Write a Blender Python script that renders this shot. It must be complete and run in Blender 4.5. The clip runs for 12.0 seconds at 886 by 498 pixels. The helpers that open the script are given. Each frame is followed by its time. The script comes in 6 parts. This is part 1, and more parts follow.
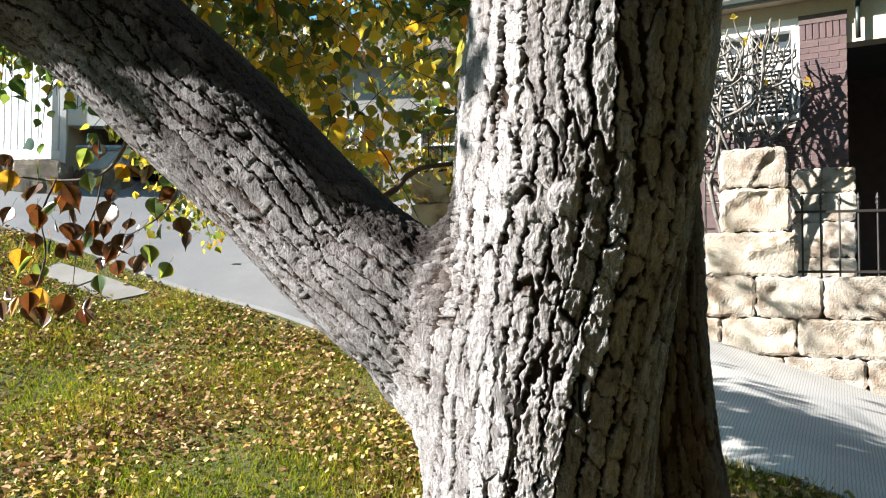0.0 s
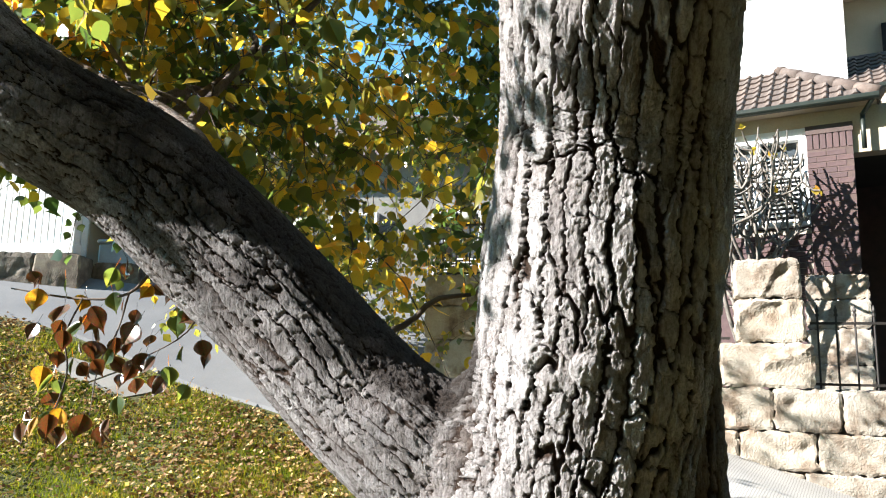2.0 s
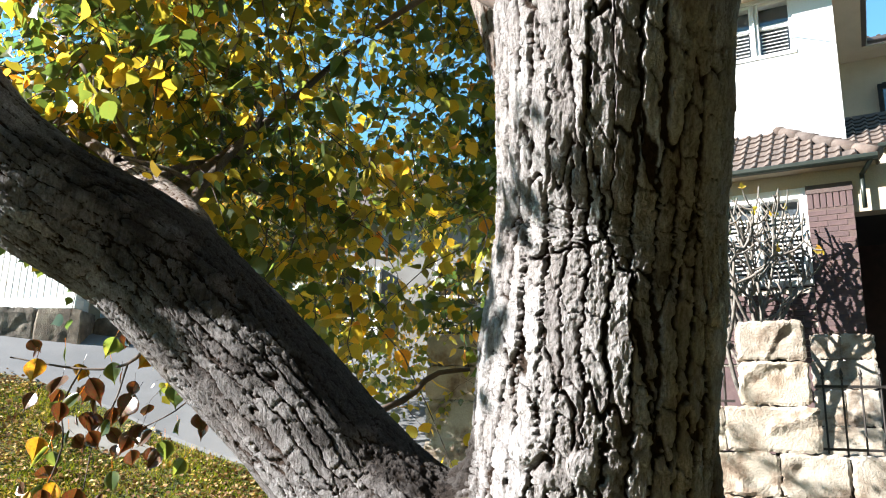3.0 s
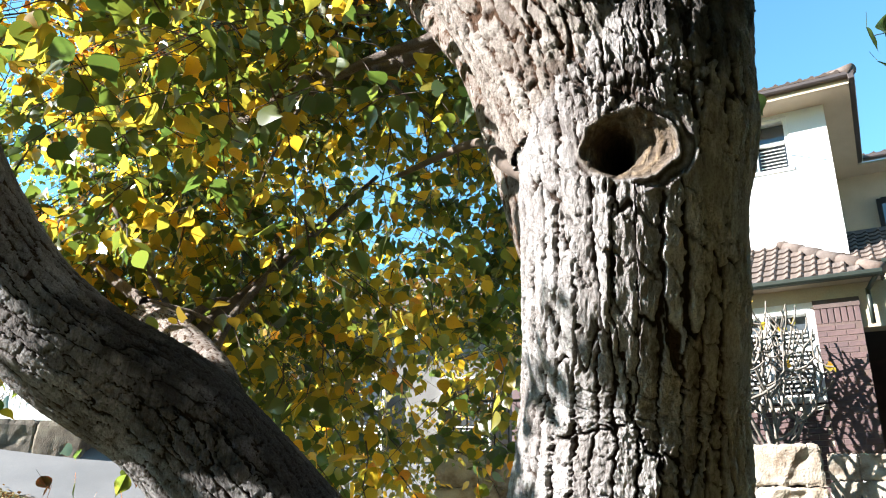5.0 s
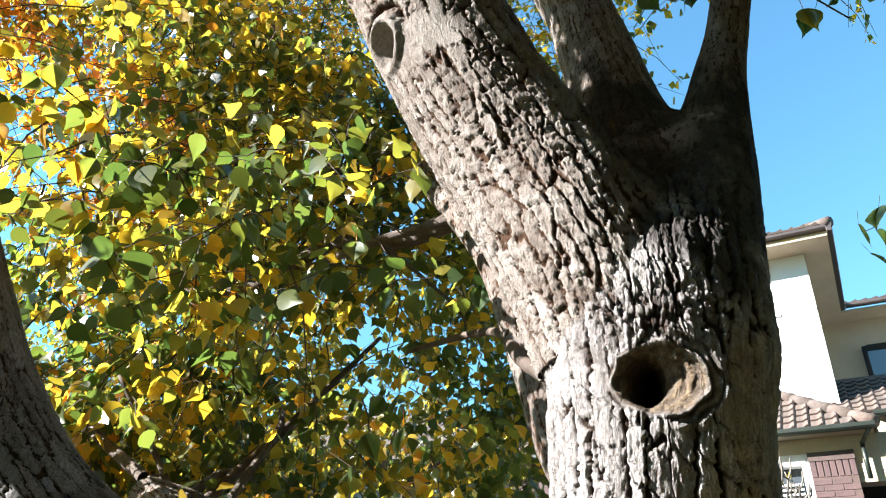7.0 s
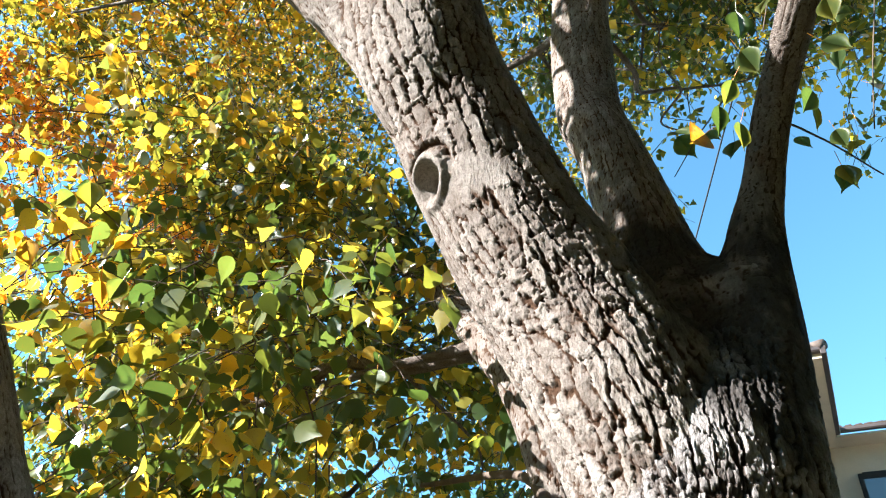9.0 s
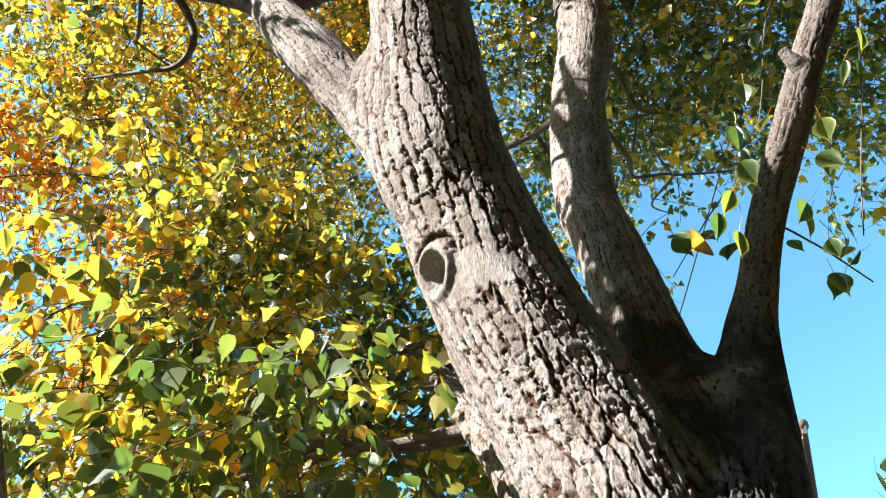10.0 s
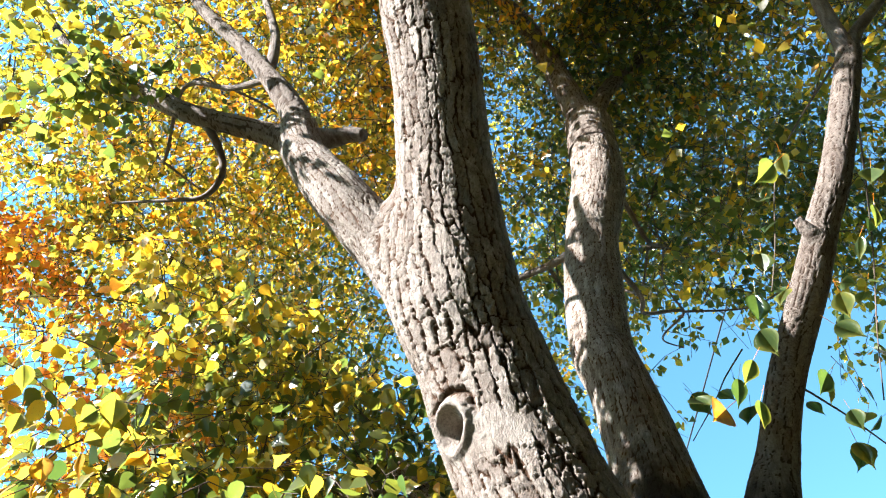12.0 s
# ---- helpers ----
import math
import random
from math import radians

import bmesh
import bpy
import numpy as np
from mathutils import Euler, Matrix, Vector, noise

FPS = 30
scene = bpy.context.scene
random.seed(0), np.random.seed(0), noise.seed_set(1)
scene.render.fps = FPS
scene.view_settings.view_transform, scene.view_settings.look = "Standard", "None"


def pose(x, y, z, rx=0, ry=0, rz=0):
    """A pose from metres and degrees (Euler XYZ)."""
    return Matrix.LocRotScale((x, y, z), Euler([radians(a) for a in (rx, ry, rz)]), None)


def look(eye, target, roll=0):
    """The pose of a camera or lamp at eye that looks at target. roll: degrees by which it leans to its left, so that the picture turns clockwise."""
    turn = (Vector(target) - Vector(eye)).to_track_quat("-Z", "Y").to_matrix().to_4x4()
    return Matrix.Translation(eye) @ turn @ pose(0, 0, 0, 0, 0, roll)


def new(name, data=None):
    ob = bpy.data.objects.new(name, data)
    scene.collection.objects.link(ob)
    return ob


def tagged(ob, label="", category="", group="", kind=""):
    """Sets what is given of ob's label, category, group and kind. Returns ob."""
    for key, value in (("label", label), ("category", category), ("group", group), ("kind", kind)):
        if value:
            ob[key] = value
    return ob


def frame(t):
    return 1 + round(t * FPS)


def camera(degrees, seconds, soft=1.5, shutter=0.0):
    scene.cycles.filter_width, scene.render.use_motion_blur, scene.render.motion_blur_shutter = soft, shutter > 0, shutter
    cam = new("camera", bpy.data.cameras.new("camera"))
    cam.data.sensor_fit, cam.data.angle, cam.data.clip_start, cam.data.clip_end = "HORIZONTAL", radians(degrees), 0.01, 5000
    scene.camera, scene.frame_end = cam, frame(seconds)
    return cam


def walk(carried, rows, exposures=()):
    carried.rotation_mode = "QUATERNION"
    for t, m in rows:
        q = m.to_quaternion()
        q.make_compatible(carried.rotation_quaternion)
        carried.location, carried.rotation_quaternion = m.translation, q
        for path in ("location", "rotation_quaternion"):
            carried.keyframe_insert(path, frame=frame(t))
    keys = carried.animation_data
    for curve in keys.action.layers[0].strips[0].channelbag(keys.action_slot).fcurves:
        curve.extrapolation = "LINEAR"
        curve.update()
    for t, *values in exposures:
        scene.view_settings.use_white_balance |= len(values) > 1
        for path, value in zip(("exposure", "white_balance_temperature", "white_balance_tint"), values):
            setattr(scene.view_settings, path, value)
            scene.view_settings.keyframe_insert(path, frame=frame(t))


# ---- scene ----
cam = camera(62.68, 12.0, 1.1)
# seconds, eye x, y, z, yaw, pitch, roll
PATH = [
    (0.0, 0.0000, 0.0000, 1.3000, 0.000, 1.979, -0.097),
    (0.5, -0.0084, -0.0139, 1.3390, 0.284, 3.960, -0.509),
    (1.0, -0.0149, -0.0324, 1.3696, 0.462, 6.006, -0.476),
    (1.5, -0.0189, -0.0525, 1.3900, 0.469, 7.473, -0.634),
    (2.0, -0.0231, -0.0521, 1.4239, 0.790, 9.050, -1.168),
    (2.5, -0.0129, -0.0600, 1.4575, 0.808, 10.774, -1.223),
    (3.0, -0.0127, -0.0734, 1.4933, 0.995, 13.129, -1.464),
    (3.2, -0.0142, -0.0766, 1.5103, 0.881, 14.276, -1.712),
    (4.8, -0.0486, -0.1501, 1.5934, 1.428, 20.492, -1.908),
    (5.0, -0.0575, -0.1582, 1.6042, 1.250, 21.235, -1.871),
    (5.5, -0.0872, -0.1862, 1.6398, 0.456, 24.071, -1.881),
    (6.0, -0.1134, -0.2255, 1.6749, -0.376, 27.017, -2.188),
    (6.5, -0.1432, -0.2523, 1.7029, -0.336, 28.974, -2.596),
    (7.0, -0.1501, -0.2606, 1.7371, -0.429, 31.393, -2.592),
    (7.2, -0.1542, -0.2610, 1.7499, -0.470, 32.220, -2.731),
    (8.8, -0.2538, -0.2570, 1.8348, -2.328, 38.215, -4.207),
    (9.0, -0.2763, -0.2716, 1.8355, -2.775, 39.308, -4.214),
    (9.5, -0.3156, -0.3101, 1.8482, -4.108, 41.569, -5.119),
    (10.0, -0.3352, -0.3420, 1.8680, -5.427, 44.165, -5.251),
    (10.5, -0.3520, -0.3637, 1.8856, -6.217, 46.440, -5.990),
    (11.0, -0.3631, -0.3878, 1.8993, -6.858, 48.354, -6.644),
    (11.5, -0.3743, -0.4079, 1.9156, -7.082, 50.327, -6.814),
    (12.0, -0.3919, -0.4332, 1.9295, -6.853, 52.737, -7.009),
]
# the clip's own exposure rises as the sky's light gives way to the shaded crown
EXPOSURES = [(0.0, 2.22), (3.0, 2.28), (5.5, 2.53), (7.0, 2.53), (9.5, 2.62), (12.0, 2.84)]
walk(cam, [(t, pose(x, y, z, 90 + pitch, roll, yaw)) for t, x, y, z, yaw, pitch, roll in PATH], EXPOSURES)

# ---- light ----
SUN_AZ, SUN_EL = radians(80.0), radians(28.5)     # from the camera's left and a little behind it
SUN_DIR = Vector((-math.sin(SUN_AZ) * math.cos(SUN_EL), -math.cos(SUN_AZ) * math.cos(SUN_EL), math.sin(SUN_EL)))
world = bpy.data.worlds.new("world")
scene.world = world
world.use_nodes = True
wn = world.node_tree
sky = wn.nodes.new("ShaderNodeTexSky")
sky.sky_type, sky.sun_disc = "NISHITA", False
sky.sun_elevation, sky.sun_rotation = SUN_EL, math.atan2(SUN_DIR.x, SUN_DIR.y)
sky.air_density, sky.dust_density, sky.ozone_density = 1.0, 0.0, 2.0
tint = wn.nodes.new("ShaderNodeMix")       # a clear, saturated winter sky
tint.data_type, tint.blend_type = "RGBA", "MULTIPLY"
tint.inputs[0].default_value = 1.0
tint.inputs[7].default_value = (0.72, 1.17, 1.17, 1)
wn.links.new(sky.outputs[0], tint.inputs[6])
wn.links.new(tint.outputs[2], wn.nodes["Background"].inputs[0])
wn.nodes["Background"].inputs[1].default_value = 0.066
sun_data = bpy.data.lights.new("sun", "SUN")
sun_data.energy, sun_data.angle, sun_data.color = 5.0, radians(0.53), (1.0, 0.975, 0.945)
sun = new("sun", sun_data)
sun.matrix_world = look(SUN_DIR * 30, (0, 0, 0))

# ---- materials ----


def mat(name, base, rough=0.8, metal=0.0):
    m = bpy.data.materials.new(name)
    m.use_nodes = True
    b = m.node_tree.nodes["Principled BSDF"]
    b.inputs["Base Color"].default_value = (*base, 1)
    b.inputs["Roughness"].default_value = rough
    b.inputs["Metallic"].default_value = metal
    return m


def node(m, kind, **values):
    n = m.node_tree.nodes.new(kind)
    for k, v in values.items():
        n.inputs[k.replace("_", " ")].default_value = v
    return n


def link(m, a, b):
    m.node_tree.links.new(a, b)


def ramp(m, fac, stops):
    r = m.node_tree.nodes.new("ShaderNodeValToRGB")
    while len(r.color_ramp.elements) < len(stops):
        r.color_ramp.elements.new(0.5)
    for e, (p, c) in zip(r.color_ramp.elements, stops):
        e.position, e.color = p, (*c, 1)
    link(m, fac, r.inputs[0])
    return r.outputs[0]


def mix(m, fac, a, b, mode="MIX"):
    n = m.node_tree.nodes.new("ShaderNodeMix")
    n.data_type, n.blend_type = "RGBA", mode
    for sock, v in ((n.inputs[0], fac), (n.inputs[6], a), (n.inputs[7], b)):
        if isinstance(v, (int, float)):
            sock.default_value = v
        elif isinstance(v, tuple):
            sock.default_value = (*v, 1)
        else:
            link(m, v, sock)
    return n.outputs[2]


def coords(m, scale=(1, 1, 1)):
    tc = m.node_tree.nodes.new("ShaderNodeTexCoord")
    mp = m.node_tree.nodes.new("ShaderNodeMapping")
    mp.inputs["Scale"].default_value = scale
    link(m, tc.outputs["Object"], mp.inputs[0])
    return mp.outputs[0]


def noise_of(m, vec, scale, detail=4.0, rough=0.6):
    n = node(m, "ShaderNodeTexNoise", Scale=scale, Detail=detail, Roughness=rough)
    link(m, vec, n.inputs["Vector"])
    return n.outputs["Fac"]


def bump(m, height, strength=0.5, distance=0.01):
    n = node(m, "ShaderNodeBump", Strength=strength, Distance=distance)
    link(m, height, n.inputs["Height"])
    link(m, n.outputs[0], m.node_tree.nodes["Principled BSDF"].inputs["Normal"])


def surface(name, stops, scale=6.0, fine=80.0, rough=0.85, relief=0.4, depth=0.005, stretch=(1, 1, 1), per_piece=0.0):
    """A mottled surface: large blotches and fine grain, with relief from the grain; per_piece varies the tone from object to object."""
    m = mat(name, (0.5, 0.5, 0.5), rough)
    v = coords(m, stretch)
    big, small = noise_of(m, v, scale), noise_of(m, v, fine, 3.0)
    col = ramp(m, big, stops)
    grain = ramp(m, small, [(0.25, (0.72, 0.72, 0.72)), (0.75, (1.0, 1.0, 1.0))])
    col = mix(m, 0.8, col, grain, "MULTIPLY")
    if per_piece:
        info = m.node_tree.nodes.new("ShaderNodeObjectInfo")
        tone = ramp(m, info.outputs["Random"], [(0.0, (1 - per_piece,) * 3), (1.0, (1, 1 - per_piece * 0.2, 1 - per_piece * 0.4))])
        col = mix(m, 1.0, col, tone, "MULTIPLY")
    link(m, col, m.node_tree.nodes["Principled BSDF"].inputs["Base Color"])
    bump(m, small, relief, depth)
    return m


def bark_material(name, tones, cork_dark=(0.026, 0.017, 0.012), cork_pale=(0.085, 0.052, 0.036)):
    """Grey plates with pinkish and pale patches, brown corky furrows, fine fibres along the stem and hair cracks."""
    m = mat(name, (0.4, 0.36, 0.34), 0.92)
    v = coords(m)
    along = coords(m, (1.0, 1.0, 0.16))
    a = m.node_tree.nodes.new("ShaderNodeAttribute")
    a.attribute_name = "plate"
    h = m.node_tree.nodes.new("ShaderNodeAttribute")
    h.attribute_name = "ridge"
    big, mid = noise_of(m, v, 6.0, 5.0), noise_of(m, v, 38.0, 4.0)
    fine, fibre = noise_of(m, v, 210.0, 4.0, 0.75), noise_of(m, along, 130.0, 4.0, 0.7)
    col = ramp(m, a.outputs["Fac"], tones)
    col = mix(m, ramp(m, big, [(0.5, (0, 0, 0)), (0.72, (0.40, 0.40, 0.40))]), col, (0.185, 0.145, 0.122))
    col = mix(m, ramp(m, mid, [(0.56, (0, 0, 0)), (0.74, (0.5, 0.5, 0.5))]), col, (0.115, 0.095, 0.085))
    cork = mix(m, noise_of(m, v, 60.0), cork_dark, cork_pale)
    col = mix(m, ramp(m, h.outputs["Fac"], [(0.22, (0, 0, 0)), (0.56, (1, 1, 1))]), cork, col)
    wd = m.node_tree.nodes.new("ShaderNodeAttribute")
    wd.attribute_name = "wood"
    bare = ramp(m, noise_of(m, v, 90.0, 4.0), [(0.3, (0.100, 0.066, 0.042)), (0.7, (0.32, 0.235, 0.150))])
    col = mix(m, wd.outputs["Fac"], col, bare)
    # shade painted into the bark colour as near-black patches
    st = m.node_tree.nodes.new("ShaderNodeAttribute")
    st.attribute_name = "painted_shade"
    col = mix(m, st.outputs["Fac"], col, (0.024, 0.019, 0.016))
    col = mix(m, 0.9, col, ramp(m, fibre, [(0.30, (0.50, 0.47, 0.45)), (0.54, (1.0, 1.0, 1.0))]), "MULTIPLY")
    col = mix(m, 0.8, col, ramp(m, fine, [(0.28, (0.55, 0.53, 0.51)), (0.55, (1.0, 1.0, 1.0))]), "MULTIPLY")
    vor = node(m, "ShaderNodeTexVoronoi", Scale=34.0)
    vor.feature = "DISTANCE_TO_EDGE"
    wob = m.node_tree.nodes.new("ShaderNodeVectorMath")
    wob.operation = "MULTIPLY_ADD"
    nz = node(m, "ShaderNodeTexNoise", Scale=30.0, Detail=3.0)
    link(m, v, nz.inputs["Vector"])
    wob.inputs[1].default_value = (0.03, 0.03, 0.03)
    link(m, nz.outputs["Color"], wob.inputs[0])
    link(m, coords(m, (1.0, 1.0, 0.55)), wob.inputs[2])
    link(m, wob.outputs[0], vor.inputs["Vector"])
    line = ramp(m, vor.outputs["Distance"], [(0.0, (0.22, 0.19, 0.17)), (0.045, (1, 1, 1))])
    col = mix(m, 0.12, col, line, "MULTIPLY")
    link(m, col, m.node_tree.nodes["Principled BSDF"].inputs["Base Color"])
    add = m.node_tree.nodes.new("ShaderNodeMath")
    add.operation = "ADD"
    link(m, fibre, add.inputs[0])
    soft = m.node_tree.nodes.new("ShaderNodeMath")
    soft.operation = "MULTIPLY_ADD"
    link(m, line, soft.inputs[0])
    soft.inputs[1].default_value = 0.25
    link(m, fine, soft.inputs[2])
    link(m, soft.outputs[0], add.inputs[1])
    bump(m, add.outputs[0], 1.0, 0.010)
    m.node_tree.nodes["Principled BSDF"].inputs["Specular IOR Level"].default_value = 0.2
    return m


BARK = bark_material("bark", [(0.0, (0.226, 0.202, 0.195)), (0.3, (0.338, 0.312, 0.305)), (0.65, (0.458, 0.434, 0.428)), (1.0, (0.602, 0.580, 0.576))])
# darker copy of the bark, with the low limb's shade in its tones
BARK_LOW_SHADED = bark_material("shaded_low_limb_bark", [(0.0, (0.150, 0.132, 0.128)), (0.35, (0.225, 0.206, 0.203)), (0.7, (0.315, 0.298, 0.296)), (1.0, (0.430, 0.416, 0.416))])
BARK_WARM = bark_material("warm_bark", [(0.0, (0.130, 0.098, 0.082)), (0.3, (0.220, 0.180, 0.156)), (0.6, (0.318, 0.272, 0.242)), (1.0, (0.480, 0.434, 0.400))], (0.052, 0.025, 0.014), (0.130, 0.068, 0.037))
# brown bark kept dark in place of the second stem's shade
BARK_BROWN_SHADED = bark_material("shaded_brown_bark", [(0.0, (0.100, 0.070, 0.054)), (0.5, (0.190, 0.152, 0.128)), (1.0, (0.320, 0.280, 0.250))], (0.037, 0.020, 0.011), (0.088, 0.048, 0.028))
BARK_YOUNG = bark_material("young_bark", [(0.0, (0.121, 0.090, 0.076)), (0.5, (0.191, 0.157, 0.137)), (1.0, (0.276, 0.237, 0.215))], (0.040, 0.025, 0.017), (0.092, 0.058, 0.041))
TWIG = surface("twig_bark", [(0.3, (0.049, 0.033, 0.025)), (0.7, (0.111, 0.078, 0.058))], 20, 120, 0.85, 0.4, 0.003)


def leaf_material(name, stops, patch_scale, shift, through_=0.60, glow=(2.6, 2.2, 1.0), gloss=0.85, rough=0.30):
    """Thin leaves: reflect, and let light through in a warmer tone; the tone varies leaf by leaf and by patches of the crown."""
    m = bpy.data.materials.new(name)
    m.use_nodes = True
    nt = m.node_tree
    b = nt.nodes["Principled BSDF"]
    geo = nt.nodes.new("ShaderNodeNewGeometry")
    v = coords(m)
    patch = noise_of(m, v, patch_scale, 2.0)
    add = nt.nodes.new("ShaderNodeMath")
    add.operation = "MULTIPLY_ADD"
    link(m, patch, add.inputs[0])
    add.inputs[1].default_value, add.inputs[2].default_value = 1.5, shift - 0.75
    tot = nt.nodes.new("ShaderNodeMath")
    tot.operation = "MULTIPLY_ADD"
    link(m, geo.outputs["Random Per Island"], tot.inputs[0])
    tot.inputs[1].default_value = 0.75
    link(m, add.outputs[0], tot.inputs[2])
    col = ramp(m, tot.outputs[0], stops)
    spots = noise_of(m, v, 160.0, 2.0)
    col = mix(m, ramp(m, spots, [(0.62, (0, 0, 0)), (0.75, (0.5, 0.5, 0.5))]), col, (0.10, 0.06, 0.02))
    link(m, col, b.inputs["Base Color"])
    b.inputs["Roughness"].default_value = rough
    b.inputs["Specular IOR Level"].default_value = gloss
    tr = nt.nodes.new("ShaderNodeBsdfTranslucent")
    bright = mix(m, 1.0, col, glow, "MULTIPLY")
    link(m, bright, tr.inputs[0])
    mx = nt.nodes.new("ShaderNodeMixShader")
    mx.inputs[0].default_value = through_
    link(m, b.outputs[0], mx.inputs[1])
    link(m, tr.outputs[0], mx.inputs[2])
    link(m, mx.outputs[0], nt.nodes["Material Output"].inputs[0])
    return m


AUTUMN = [(0.0, (0.030, 0.058, 0.026)), (0.30, (0.062, 0.092, 0.030)), (0.56, (0.180, 0.172, 0.036)), (0.80, (0.350, 0.262, 0.038)), (0.96, (0.43, 0.285, 0.042)), (1.0, (0.42, 0.205, 0.040))]
LEAF = leaf_material("leaf", AUTUMN, 0.9, 0.14)
LEAF_YELLOW = leaf_material("leaf_yellow", AUTUMN, 0.8, 0.30)
LEAF_GOLD = leaf_material("leaf_gold", AUTUMN, 0.8, 0.29)
LEAF_OLIVE = leaf_material("leaf_olive", AUTUMN, 0.9, 0.08)
LEAF_RUSSET = leaf_material("leaf_russet", [(0.0, (0.022, 0.038, 0.011)), (0.28, (0.050, 0.050, 0.013)), (0.45, (0.11, 0.038, 0.014)), (0.62, (0.060, 0.016, 0.014)), (0.85, (0.030, 0.012, 0.018)), (1.0, (0.020, 0.017, 0.028))], 12.0, 0.2, 0.3, (1.7, 1.1, 0.7))
LEAF_ORANGE = leaf_material("leaf_orange", [(0.0, (0.10, 0.10, 0.015)), (0.3, (0.36, 0.22, 0.02)), (0.7, (0.30, 0.11, 0.02)), (1.0, (0.14, 0.045, 0.02))], 5.0, 0.2, 0.35, (1.8, 1.5, 0.9))
LEAF_AMBER = leaf_material("leaf_amber", [(0.0, (0.34, 0.22, 0.03)), (0.4, (0.46, 0.25, 0.03)), (0.8, (0.42, 0.17, 0.03)), (1.0, (0.30, 0.10, 0.03))], 2.0, 0.2, 0.55, (2.2, 1.9, 1.0))
LEAF_DARK = leaf_material("leaf_green", [(0.0, (0.028, 0.055, 0.020)), (0.6, (0.052, 0.085, 0.026)), (1.0, (0.12, 0.14, 0.032))], 3.0, 0.2, 0.5, (2.0, 2.0, 1.1))
FALLEN = leaf_material("fallen_leaf", [(0.0, (0.07, 0.030, 0.014)), (0.40, (0.16, 0.080, 0.032)), (0.65, (0.30, 0.185, 0.080)), (0.85, (0.42, 0.31, 0.15)), (1.0, (0.42, 0.27, 0.05))], 2.0, 0.25, 0.15, (1.0, 0.9, 0.8), 0.2, 0.7)
GRASS = leaf_material("grass_blade", [(0.0, (0.050, 0.090, 0.006)), (0.5, (0.115, 0.140, 0.010)), (0.8, (0.21, 0.18, 0.020)), (1.0, (0.28, 0.21, 0.06))], 1.2, 0.15, 0.5, (1.6, 1.5, 0.8), 0.15, 0.7)

SANDSTONE = surface("sandstone", [(0.30, (0.135, 0.095, 0.068)), (0.40, (0.290, 0.230, 0.175)), (0.52, (0.440, 0.395, 0.330)), (0.75, (0.530, 0.495, 0.430))], 4.5, 60, 0.95, 0.8, 0.012, per_piece=0.25)
STONE_WORN = surface("weathered_sandstone", [(0.25, (0.045, 0.036, 0.028)), (0.5, (0.16, 0.13, 0.10)), (0.75, (0.32, 0.28, 0.22))], 5, 50, 0.95, 0.9, 0.012, per_piece=0.3)
MORTAR = surface("mortar", [(0.3, (0.324, 0.279, 0.225)), (0.7, (0.432, 0.387, 0.324))], 10, 120, 0.95)
DRIVE = surface("driveway_concrete", [(0.3, (0.098, 0.099, 0.102)), (0.5, (0.122, 0.122, 0.124)), (0.7, (0.15, 0.149, 0.15))], 0.8, 70, 0.9, 0.3, 0.003)
CONCRETE = surface("concrete", [(0.3, (0.42, 0.408, 0.385)), (0.7, (0.52, 0.506, 0.480))], 1.3, 90, 0.9, 0.3, 0.003)
SLAB = surface("slab_concrete", [(0.3, (0.15, 0.14, 0.12)), (0.7, (0.21, 0.20, 0.18))], 3, 90, 0.9, 0.3, 0.003)
STUCCO = surface("white_stucco", [(0.3, (0.651, 0.651, 0.642)), (0.7, (0.722, 0.722, 0.704))], 2, 60, 0.85, 0.2, 0.003)
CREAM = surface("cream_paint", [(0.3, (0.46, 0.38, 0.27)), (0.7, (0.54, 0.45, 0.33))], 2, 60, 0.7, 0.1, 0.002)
WHITE = surface("white_paint", [(0.3, (0.648, 0.648, 0.630)), (0.7, (0.720, 0.720, 0.702))], 3, 90, 0.5, 0.1, 0.001)
BRICK = surface("purple_brick", [(0.3, (0.085, 0.052, 0.055)), (0.7, (0.135, 0.085, 0.083))], 9, 120, 0.85, 0.4, 0.003, per_piece=0.25)
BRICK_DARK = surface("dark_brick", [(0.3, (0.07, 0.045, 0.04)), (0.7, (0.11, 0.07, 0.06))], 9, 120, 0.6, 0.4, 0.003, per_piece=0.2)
TILE = surface("terracotta_tile", [(0.3, (0.085, 0.060, 0.050)), (0.55, (0.13, 0.10, 0.085)), (0.8, (0.19, 0.165, 0.145))], 8, 90, 0.9, 0.4, 0.004, per_piece=0.3)
GUTTER = surface("green_gutter_paint", [(0.3, (0.014, 0.020, 0.015)), (0.7, (0.024, 0.032, 0.025))], 4, 90, 0.4, 0.1, 0.001)
GUTTER_BROWN = surface("brown_gutter_paint", [(0.3, (0.045, 0.035, 0.032)), (0.7, (0.07, 0.055, 0.05))], 4, 90, 0.4, 0.1, 0.001)
IRON = mat("iron_paint", (0.05, 0.045, 0.042), 0.5, 0.6)
GLASS = mat("window_glass", (0.05, 0.06, 0.07), 0.05)
GLASS.node_tree.nodes["Principled BSDF"].inputs["Specular IOR Level"].default_value = 0.9
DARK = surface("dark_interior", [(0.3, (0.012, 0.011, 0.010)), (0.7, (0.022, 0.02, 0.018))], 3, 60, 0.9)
FRANGIPANI = surface("frangipani_bark", [(0.3, (0.10, 0.085, 0.07)), (0.7, (0.24, 0.215, 0.185))], 12, 90, 0.85, 0.3, 0.003)

# ---- helpers for meshes ----


def part(name, bm, material, parent=None, label="", smooth=False):
    me = bpy.data.meshes.new(name)
    bm.to_mesh(me)
    bm.free()
    return part_mesh(name, me, material, parent, label, smooth)


